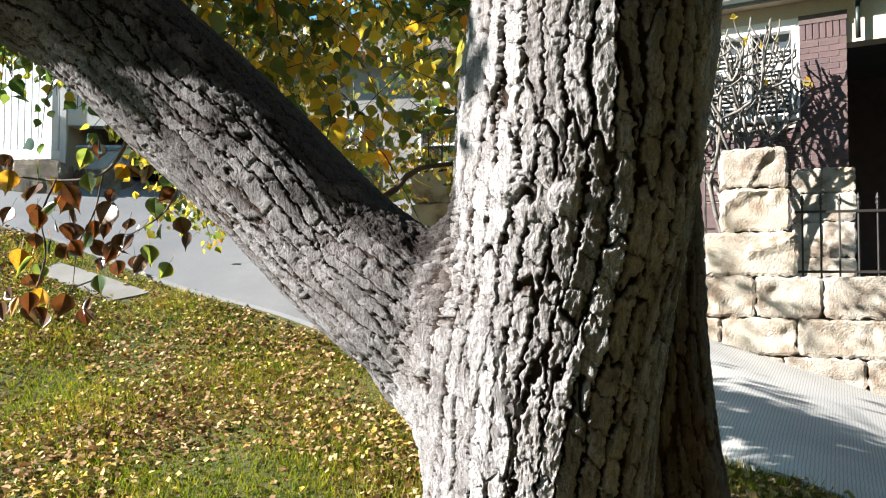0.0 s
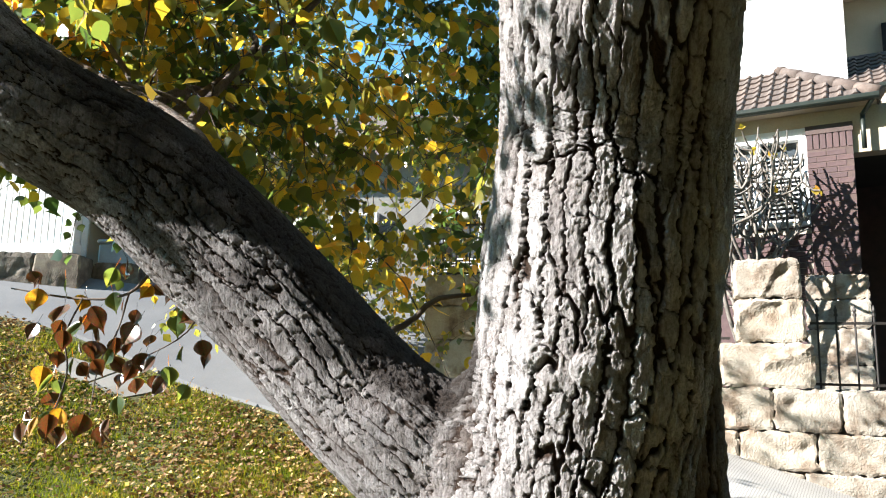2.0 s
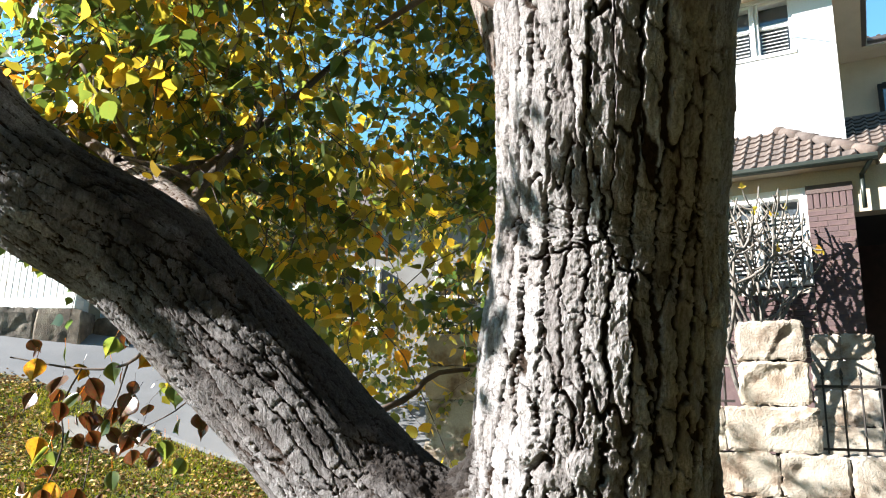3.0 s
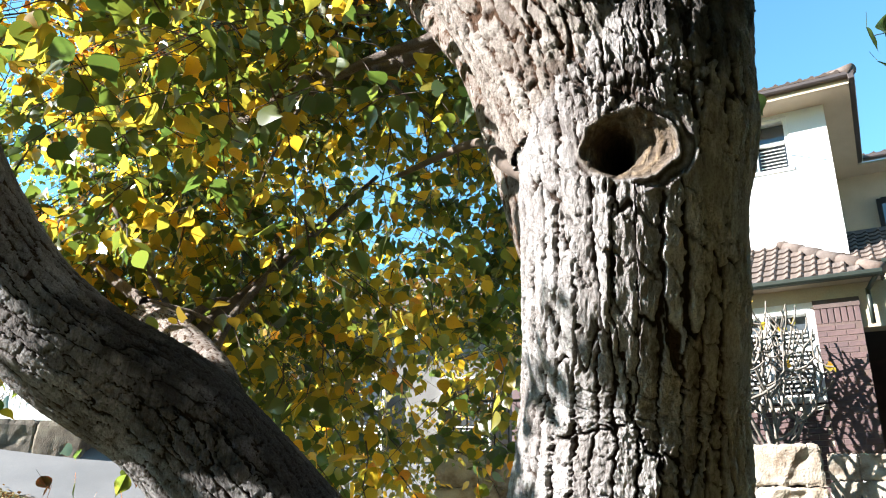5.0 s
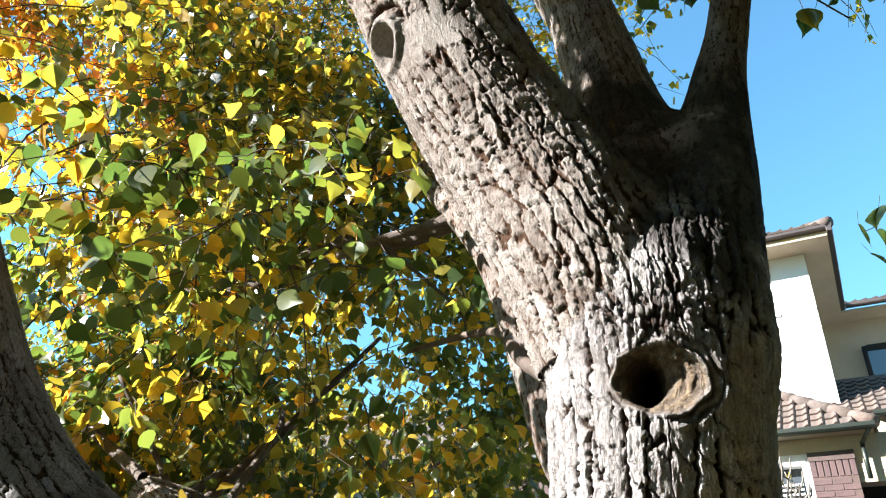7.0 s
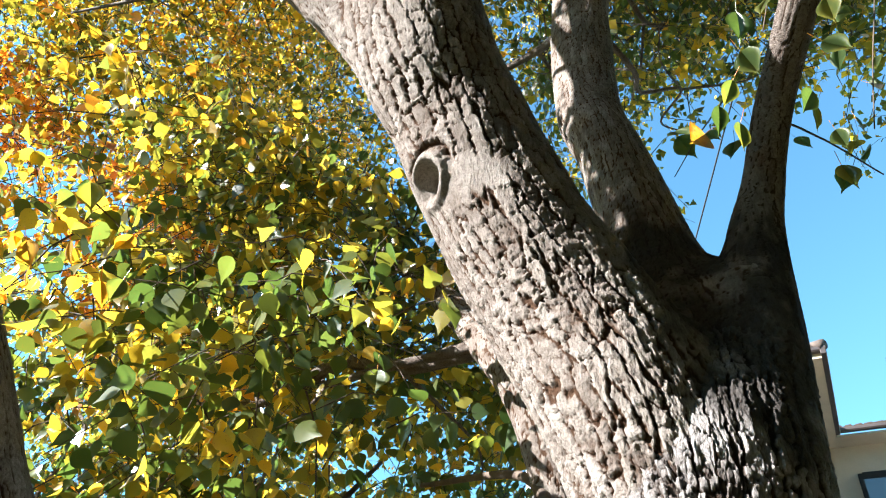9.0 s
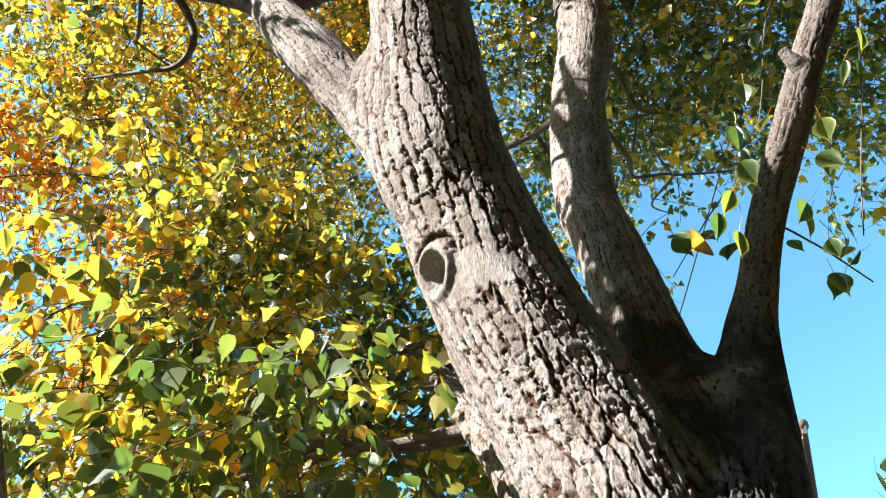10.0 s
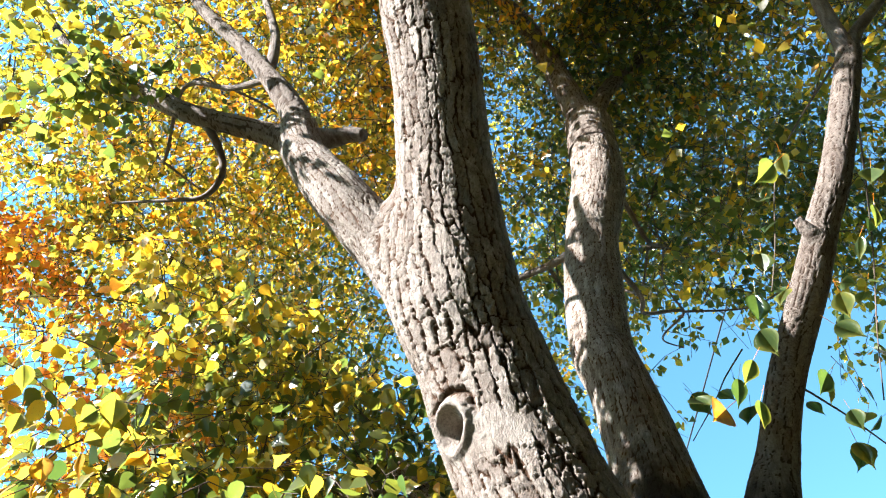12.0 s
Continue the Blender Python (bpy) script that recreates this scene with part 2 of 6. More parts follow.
def part_mesh(name, me, material, parent=None, label="", smooth=False):
    me.materials.append(material) if not me.materials else None
    if smooth:
        me.polygons.foreach_set("use_smooth", [True] * len(me.polygons))
    ob = new(name, me)
    if parent:
        ob.parent = parent
    if label:
        ob["label"] = label
    return ob


def empty(name, m=None):
    ob = new(name)
    ob.empty_display_size = 0.1
    if m is not None:
        ob.matrix_world = m
    return ob


def box(bm, x0, x1, y0, y1, z0, z1, bevel=0.0):
    r = bmesh.ops.create_cube(bm, size=1.0)
    vs = r["verts"]
    for v in vs:
        v.co = Vector(((x0 + x1) / 2 + v.co.x * (x1 - x0), (y0 + y1) / 2 + v.co.y * (y1 - y0), (z0 + z1) / 2 + v.co.z * (z1 - z0)))
    if bevel:
        es = list({e for v in vs for e in v.link_edges})
        bmesh.ops.bevel(bm, geom=es, offset=bevel, segments=1, affect="EDGES")
    return vs


def boxed(x0, x1, y0, y1, z0, z1, bevel=0.0):
    bm = bmesh.new()
    box(bm, x0, x1, y0, y1, z0, z1, bevel)
    return bm


def arrays_mesh(name, verts, quads, tris=None):
    """A mesh from numpy arrays of vertices and of quads (and triangles)."""
    me = bpy.data.meshes.new(name)
    nq, nt = len(quads), 0 if tris is None else len(tris)
    me.vertices.add(len(verts))
    me.vertices.foreach_set("co", np.asarray(verts, np.float32).ravel())
    loops = np.asarray(quads, np.int32).ravel()
    starts = np.arange(nq) * 4
    if nt:
        loops = np.concatenate([loops, np.asarray(tris, np.int32).ravel()])
        starts = np.concatenate([starts, nq * 4 + np.arange(nt) * 3])
    me.loops.add(len(loops))
    me.loops.foreach_set("vertex_index", loops)
    me.polygons.add(nq + nt)
    me.polygons.foreach_set("loop_start", starts.astype(np.int32))
    me.update(calc_edges=True)
    return me


def grid_quads(nr, nc, wrap):
    i, j = np.meshgrid(np.arange(nr - 1), np.arange(nc if wrap else nc - 1), indexing="ij")
    k = (j + 1) % nc
    return np.stack([i * nc + j, i * nc + k, (i + 1) * nc + k, (i + 1) * nc + j], -1).reshape(-1, 4)


def spline(points, n):
    """n points of a smooth curve through rows of x, y, z, radius, evenly spaced along it; with the length run."""
    p = np.array(points, float)
    q = np.vstack([2 * p[0] - p[1], p, 2 * p[-1] - p[-2]])
    out = []
    for i in range(1, len(q) - 2):
        t = np.linspace(0, 1, 40, endpoint=False)[:, None]
        a, b, c, d = q[i - 1], q[i], q[i + 1], q[i + 2]
        out.append(0.5 * (2 * b + (c - a) * t + (2 * a - 5 * b + 4 * c - d) * t ** 2 + (3 * b - a - 3 * c + d) * t ** 3))
    out = np.vstack([*out, p[-1:]])
    run = np.concatenate([[0], np.cumsum(np.linalg.norm(np.diff(out[:, :3], axis=0), axis=1))])
    s = np.linspace(0, run[-1], n)
    return np.stack([np.interp(s, run, out[:, k]) for k in range(4)], 1), s


def rings(axis):
    """Unit vectors across a curve, carried along it without twisting."""
    tang = np.gradient(axis[:, :3], axis=0)
    tang /= np.linalg.norm(tang, axis=1)[:, None]
    side = np.cross(tang[0], (0.0, 1.0, 0.05))
    side /= np.linalg.norm(side)
    sides = []
    for t in tang:
        side = side - t * side.dot(t)
        side /= np.linalg.norm(side)
        sides.append(side)
    sides = np.array(sides)
    return tang, sides, np.cross(tang, sides)


def tube(name, points, seg=8, n=None, taper_end=True):
    """A plain round branch along a smooth curve."""
    n = n or 6 * len(points)
    axis, s = spline(points, n)
    tang, a, b = rings(axis)
    th = np.linspace(0, 2 * np.pi, seg, endpoint=False)
    v = axis[:, None, :3] + axis[:, None, 3:] * (np.cos(th)[None, :, None] * a[:, None] + np.sin(th)[None, :, None] * b[:, None])
    v = v.reshape(-1, 3)
    return v, grid_quads(n, seg, True)


rng = np.random.default_rng(7)

# ---- the ground ----


def ground_z(x, y):
    """Flat round the tree, then a bank that climbs towards the driveway, and falls along the stone wall."""
    x, y = np.asarray(x, float), np.asarray(y, float)
    left = np.interp(y, [-60, -4, 2.4, 3.8, 4.8, 5.8, 6.5, 7.0, 7.7, 9.0, 10.0, 11.0, 13.0, 40, 300], [-9, -0.5, 0.0, 0.07, 0.2, 0.4, 0.57, 0.76, 1.06, 1.7, 2.25, 2.5, 2.7, 4.0, 14])
    left = left + 0.12 * np.clip(-x - 3.2, 0, 4)
    right = 0.64 - 0.27 * (np.clip(x, -2, 9) - 2.44) + np.clip(0.2 * (y - 6.17), -1.0, 1.5)
    t = np.clip((x - 0.2) / 2.0, 0, 1)
    t = t * t * (3 - 2 * t)
    return left * (1 - t) + right * t


def bumpy(x, y):
    return ground_z(x, y) + 0.012 * np.sin(3.1 * x + 1.7 * y) * np.sin(2.3 * y - 0.8 * x)


GRASS_SOIL = surface("lawn_soil", [(0.25, (0.036, 0.042, 0.006)), (0.5, (0.062, 0.064, 0.009)), (0.75, (0.080, 0.056, 0.016))], 1.6, 45, 0.95, 0.8, 0.02)
xs = np.concatenate([-300 + 0 * np.zeros(1), np.linspace(-60, -10, 14), np.arange(-9.5, 9.6, 0.1), np.linspace(10, 60, 14), np.array([300.0])])
ys = np.concatenate([np.array([-300.0]), np.linspace(-60, -4, 14), np.arange(-3.5, 12.1, 0.1), np.linspace(13, 60, 14), np.array([300.0])])
gx, gy = np.meshgrid(xs, ys)
gv = np.stack([gx, gy, bumpy(gx, gy)], -1).reshape(-1, 3)
ground = part_mesh("ground", arrays_mesh("ground", gv, grid_quads(len(ys), len(xs), False)), GRASS_SOIL, smooth=True)
tagged(ground, "sloping grassy verge under dry autumn leaves", "ground", kind="structure")

# edge of the lawn against the concrete
EDGE = [(4.2, 2.2), (2.6, 2.95), (1.55, 3.75), (0.4, 5.2), (-1.05, 6.9), (-2.6, 7.75), (-4.0, 8.4), (-5.4, 8.8), (-9.0, 9.1)]
BACK = [(11.0, 5.0), (9.0, 7.0), (6.0, 9.0), (3.0, 10.5), (1.0, 12.0), (-2.0, 13.5), (-4.0, 14.5), (-6.5, 15.0), (-11.0, 15.0)]
ea, _ = spline([(x, y, 0, 0) for x, y in EDGE], 120)
ba_, _ = spline([(x, y, 0, 0) for x, y in BACK], 120)
w = np.linspace(0, 1, 60)[None, :, None] ** 1.5
pv = ea[:, None, :2] * (1 - w) + ba_[:, None, :2] * w
pz = ground_z(pv[..., 0], pv[..., 1]) + 0.03
pv = np.concatenate([pv, pz[..., None]], -1)
skirt = pv[:, :1].copy()
skirt[..., 2] -= 0.15
pv = np.concatenate([skirt, pv], 1)
m = CONCRETE
v = coords(m, (1, 1, 1))
wave = node(m, "ShaderNodeTexWave", Scale=17.0, Distortion=3.2, Detail=4.0)
tc = m.node_tree.nodes.new("ShaderNodeMapping")
tc.inputs["Rotation"].default_value = (0, 0, radians(28.6))
link(m, v, tc.inputs[0])
link(m, tc.outputs[0], wave.inputs["Vector"])
base_in = m.node_tree.nodes["Principled BSDF"].inputs["Base Color"]
old = base_in.links[0].from_socket
patchy = noise_of(m, v, 0.9, 3.0)
old = mix(m, 0.8, old, ramp(m, patchy, [(0.35, (0.78, 0.78, 0.79)), (0.65, (1.08, 1.07, 1.05))]), "MULTIPLY")
link(m, mix(m, 0.55, old, ramp(m, wave.outputs["Fac"], [(0.0, (0.30, 0.29, 0.28)), (0.30, (1, 1, 1))]), "MULTIPLY"), base_in)
SPLIT = 45
pavement = part_mesh("pavement", arrays_mesh("pavement", pv[:SPLIT].reshape(-1, 3), grid_quads(SPLIT, 61, False)), CONCRETE, smooth=True)
driveway = part_mesh("driveway", arrays_mesh("driveway", pv[SPLIT - 1:].reshape(-1, 3), grid_quads(121 - SPLIT, 61, False)), DRIVE, smooth=True)
tagged(driveway, "smooth blue-grey concrete driveway climbing past the lawn", "driveway", kind="structure")
tagged(pavement, "grey broom-finished concrete footpath on a slope", "pavement", kind="structure")

# slabs set in the lawn
def paving_slab(corners):
    """A worn slab that follows the bank, its top a finger's width over the soil."""
    c = np.array(corners, float)
    u, v = np.meshgrid(np.linspace(0, 1, 12), np.linspace(0, 1, 7))
    u, v = u[..., None], v[..., None]
    xy = (c[0] * (1 - u) + c[1] * u) * (1 - v) + (c[3] * (1 - u) + c[2] * u) * v
    z = ground_z(xy[..., 0], xy[..., 1]) + 0.018
    top = np.concatenate([xy, z[..., None]], -1)
    bm = bmesh.new()
    vs = [[bm.verts.new(p) for p in row] for row in top]
    for a in range(6):
        for b in range(11):
            bm.faces.new((vs[a][b], vs[a][b + 1], vs[a + 1][b + 1], vs[a + 1][b]))
    r = bmesh.ops.extrude_face_region(bm, geom=bm.faces[:])
    for e in r["geom"]:
        if isinstance(e, bmesh.types.BMVert):
            e.co.z -= 0.08
    bmesh.ops.recalc_face_normals(bm, faces=bm.faces)
    slab = part("paving_slab", bm, SLAB)
    tagged(slab, "pale worn concrete slab sunk in the grass", "slab", group="slabs in the lawn", kind="structure")


paving_slab([(-4.30, 8.14), (-3.72, 7.98), (-3.90, 7.70), (-4.40, 7.90)])
paving_slab([(-3.69, 7.97), (-3.12, 7.77), (-3.44, 7.50), (-3.87, 7.69)])

# ---- the tree's stem and limbs: rows of x, y, z, radius ----
STEMS = {}
STEMS["trunk"] = [(0.24, 1.56, -0.15, 0.30), (0.205, 1.53, 0.35, 0.250), (0.192, 1.49, 0.80, 0.222), (0.200, 1.45, 1.04, 0.220), (0.224, 1.41, 1.26, 0.224), (0.250, 1.35, 1.55, 0.227), (0.268, 1.27, 1.85, 0.214), (0.258, 1.15, 2.05, 0.206), (0.249, 1.09, 2.25, 0.203), (0.243, 1.10, 2.45, 0.200), (0.285, 1.19, 2.72, 0.130), (0.325, 1.29, 2.95, 0.075)]
STEMS["low_limb"] = [(0.16, 1.50, 1.02, 0.14), (0.03, 1.50, 1.16, 0.150), (-0.10, 1.50, 1.26, 0.150), (-0.215, 1.53, 1.35, 0.146), (-0.363, 1.545, 1.50, 0.145), (-0.547, 1.56, 1.67, 0.150), (-0.735, 1.54, 1.835, 0.147), (-0.985, 1.47, 1.975, 0.137), (-1.21, 1.46, 2.19, 0.131), (-1.50, 1.45, 2.65, 0.122), (-1.9, 1.5, 3.3, 0.11)]
STEMS["left_limb"] = [(0.20, 1.09, 2.36, 0.17), (0.12, 1.075, 2.55, 0.178), (0.009, 1.09, 2.786, 0.188), (-0.119, 1.08, 3.001, 0.188), (-0.264, 1.035, 3.30, 0.182), (-0.368, 0.965, 3.52, 0.170), (-0.485, 0.82, 3.95, 0.156), (-0.594, 0.64, 4.36, 0.157), (-0.705, 0.50, 4.72, 0.162), (-0.86, 0.3, 5.4, 0.14)]
STEMS["side_limb"] = [(-0.40, 0.98, 3.45, 0.10), (-0.60, 1.0, 3.70, 0.102), (-0.835, 1.0, 3.97, 0.098), (-1.04, 1.05, 4.27, 0.084), (-1.13, 1.08, 4.5, 0.082)]
STEMS["back_limb"] = [(0.26, 1.14, 2.35, 0.18), (0.31, 1.24, 2.75, 0.172), (0.322, 1.32, 3.0, 0.150), (0.292, 1.352, 3.28, 0.124), (0.232, 1.39, 3.67, 0.110), (0.198, 1.50, 4.03, 0.122), (0.222, 1.59, 4.80, 0.128), (0.285, 1.62, 5.40, 0.146), (0.262, 1.62, 6.05, 0.135)]
STEMS["right_limb"] = [(0.34, 1.10, 2.35, 0.135), (0.425, 1.10, 2.66, 0.104), (0.510, 1.14, 3.08, 0.075), (0.545, 1.09, 3.264, 0.055), (0.552, 0.95, 3.42, 0.050), (0.528, 0.70, 3.50, 0.046), (0.555, 0.59, 3.64, 0.042), (0.610, 0.518, 3.807, 0.042), (0.773, 0.465, 4.313, 0.043), (0.848, 0.434, 4.568, 0.042)]
STEMS["second_stem"] = [(0.50, 1.66, -0.15, 0.30), (0.455, 1.64, 0.40, 0.235), (0.435, 1.61, 0.85, 0.178), (0.428, 1.585, 1.04, 0.150), (0.424, 1.56, 1.30, 0.128), (0.405, 1.51, 1.62, 0.105), (0.36, 1.42, 1.95, 0.07)]
HOLE = (np.array((0.204, 0.885, 2.208)), 0.067)          # the knot hole in the trunk, its middle and radius
SCAR = (np.array((-0.340, 0.988, 3.064)), 0.050)           # the small pruning scar on the left limb
CRUMBLED = [((-0.02, 1.37, 1.38), 0.10), ((0.03, 1.33, 1.28), 0.06), ((0.19, 0.87, 2.315), 0.075), ((0.30, 0.93, 2.35), 0.06), ((0.10, 0.90, 2.36), 0.05)]   # rotten, crumbling bark
SHADE_SPOTS = [((0.33, 1.06, 2.74), 0.17), ((0.22, 1.04, 2.86), 0.10), ((0.34, 0.96, 2.50), 0.12), ((0.30, 1.20, 3.05), 0.17), ((-0.02, 1.42, 1.42), 0.09), ((0.42, 1.02, 2.62), 0.13), ((0.46, 1.06, 2.85), 0.12), ((0.50, 1.08, 3.02), 0.08), ((0.20, 1.22, 2.98), 0.10),
        *[((x, y, z), 0.165) for x, y, z in ((-0.07, 1.52, 1.42), (-0.17, 1.53, 1.50), (-0.27, 1.53, 1.60), (-0.38, 1.54, 1.70), (-0.50, 1.54, 1.80), (-0.64, 1.52, 1.92), (-0.80, 1.50, 2.01))]]   # the shade of forks and limb tops painted in, over some damp bark
KNOBS = [((-0.11, 1.50, 1.04), 0.06, 0.03), ((0.10, 1.19, 1.45), 0.030, 0.006), ((0.19, 1.15, 1.42), 0.026, 0.006), ((0.13, 1.17, 1.40), 0.02, 0.005)]
AXES = {k: spline(p, 160)[0] for k, p in STEMS.items()}


def limb_distance(p, key):
    """Rough distance of points from a limb's surface."""
    ax = AXES[key][::3]
    best = np.full(len(p), 9.0)
    for row in ax:
        best = np.minimum(best, np.linalg.norm(p - row[:3], axis=1) - row[3])
    return best


def cells(u, v, nu, seed, loose=0.84):
    """Worley cells on a strip that wraps after nu cells in u: edge distance, a random number of the nearest cell, the place in it, and how far its next neighbour lies to the side of it (1) or above or below (0)."""
    iu, iv = np.floor(u).astype(int), np.floor(v).astype(int)
    f1, f2 = np.full(u.shape, 9.0), np.full(u.shape, 9.0)
    r1, du1, dv1, du2, dv2 = (np.zeros(u.shape) for _ in range(5))
    for du in (-1, 0, 1):
        for dv in (-1, 0, 1):
            a, b = (iu + du) % nu, iv + dv
            h = (a * 374761393 + b * 668265263 + seed * 974634777) & 0xFFFFFFFF
            h = ((h ^ (h >> 13)) * 1274126177) & 0xFFFFFFFF
            h = h ^ (h >> 16)
            x, y = (h & 1023) / 1023.0, ((h >> 10) & 1023) / 1023.0
            g = ((h >> 20) & 1023) / 1023.0
            ex, ey = u - (iu + du + 0.5 + loose * (x - 0.5)), v - (iv + dv + 0.08 + 0.84 * y)
            d = np.maximum(np.abs(ex), 0.75 * np.abs(ey)) * 0.72 + np.hypot(ex, ey) * 0.28
            near, second = d < f1, d < f2
            du2 = np.where(near, du1, np.where(second, ex, du2))
            dv2 = np.where(near, dv1, np.where(second, ey, dv2))
            f2 = np.where(near, f1, np.minimum(f2, d))
            r1, du1, dv1 = np.where(near, g, r1), np.where(near, ex, du1), np.where(near, ey, dv1)
            f1 = np.where(near, d, f1)
    dx, dy = np.abs(du1 - du2), np.abs(dv1 - dv2)
    return f2 - f1, r1, du1, dv1, dx / (dx + 0.8 * dy + 1e-6)


def wobble(u, v, nu, seed):
    """Smooth noise that wraps after nu in u."""
    iu, iv = np.floor(u).astype(int), np.floor(v).astype(int)
    fu, fv = u - iu, v - iv
    fu, fv = fu * fu * (3 - 2 * fu), fv * fv * (3 - 2 * fv)

    def val(a, b):
        h = ((a % nu) * 374761393 + b * 668265263 + seed * 144269504) & 0xFFFFFFFF
        h = ((h ^ (h >> 13)) * 1274126177) & 0xFFFFFFFF
        return ((h ^ (h >> 16)) & 65535) / 32767.5 - 1.0
    return (val(iu, iv) * (1 - fu) + val(iu + 1, iv) * fu) * (1 - fv) + (val(iu, iv + 1) * (1 - fu) + val(iu + 1, iv + 1) * fu) * fv


def bark_relief(th, s, radius, width, length, seed, flaky=0.0, open_=1.0):
    """Relief of furrowed bark: long flat plates in wavering columns, steep dark furrows beside them, thin cracks across, and thin layers that have flaked off; with each plate's tone."""
    nu = max(8, round(2 * math.pi * radius / width))
    turn = th / (2 * np.pi)
    n2 = max(2, nu // 4)
    u = turn * nu + 0.50 * wobble(turn * n2, s / (length * 1.3), n2, seed) + 0.15 * wobble(turn * nu, s / (length * 0.32), nu, seed + 1)
    u = u + 0.10 * wobble(turn * nu * 3, s / 0.018, nu * 3, seed + 7) + 0.11 * wobble(turn * nu * 6, s / 0.007, nu * 6, seed + 8)
    v = s / length + 0.5 * wobble(turn * n2, s / (length * 1.3), n2, seed + 14) + 0.16 * wobble(turn * nu * 2, s / (length * 0.3), nu * 2, seed + 2)
    e, r1, du, dv, side = cells(u, v, nu, seed + 3, 0.60)
    wide = open_ * np.clip(0.25 + 0.24 * wobble(turn * nu, s / (length * 0.5), nu, seed + 10), 0.05, 0.6)
    wide = wide * (0.10 + 0.90 * side ** 1.5)
    plate = np.clip((e - 0.42 * wide) / (0.30 * wide + 0.025), 0, 1)
    q = s / (length * 0.26) + 5.3 * r1 + 0.35 * du + 0.16 * wobble(turn * nu * 3, s / 0.03, nu * 3, seed + 13)
    row = np.floor(q + 0.5)
    torn = (np.sin(row * 12.9898 + r1 * 78.233) * 43758.5453) % 1.0
    crack = np.where(torn > 0.25, np.clip((np.abs(q - row) * length * 0.26 - 0.0008) / 0.0016, 0, 1), 1.0)
    # flakes: small angular scales, each at its own height
    nf = nu * 4
    fe, fr, fu, fv, _ = cells(u * 4 + 0.3 * wobble(turn * nf, s / 0.02, nf, seed + 15), s / (width * 0.48) + 0.4 * wobble(turn * nu * 2, s / 0.03, nu * 2, seed + 16), nf, seed + 17)
    scale = (fr - 0.5) + 0.5 * (fr - 0.5) * fu - 0.25 * (fe < 0.07)
    shelf = wobble(turn * nu * 2, s / (length * 0.20), nu * 2, seed + 5) + 0.55 * wobble(turn * nu * 5, s / (length * 0.07), nu * 5, seed + 4)
    layer = np.floor(shelf * 1.7 + r1) * 0.5
    fine = wobble(turn * nu * 9, s / 0.014, nu * 9, seed + 6)
    tilt = (r1 - 0.5) * du * (0.55 + flaky) + (torn - 0.5) * (q - row) * (0.20 + flaky)
    ridge = plate * (0.70 + 0.20 * (r1 - 0.5) + (0.075 + 0.14 * flaky) * layer + (0.11 + 0.40 * flaky) * scale + tilt) * (0.45 + 0.55 * crack) + 0.035 * fine
    return ridge, np.clip(0.38 * r1 + 0.25 * torn + 0.14 * (layer + 0.8) + 0.16 * fr + 0.08 * (fine + 1) / 2, 0, 1)


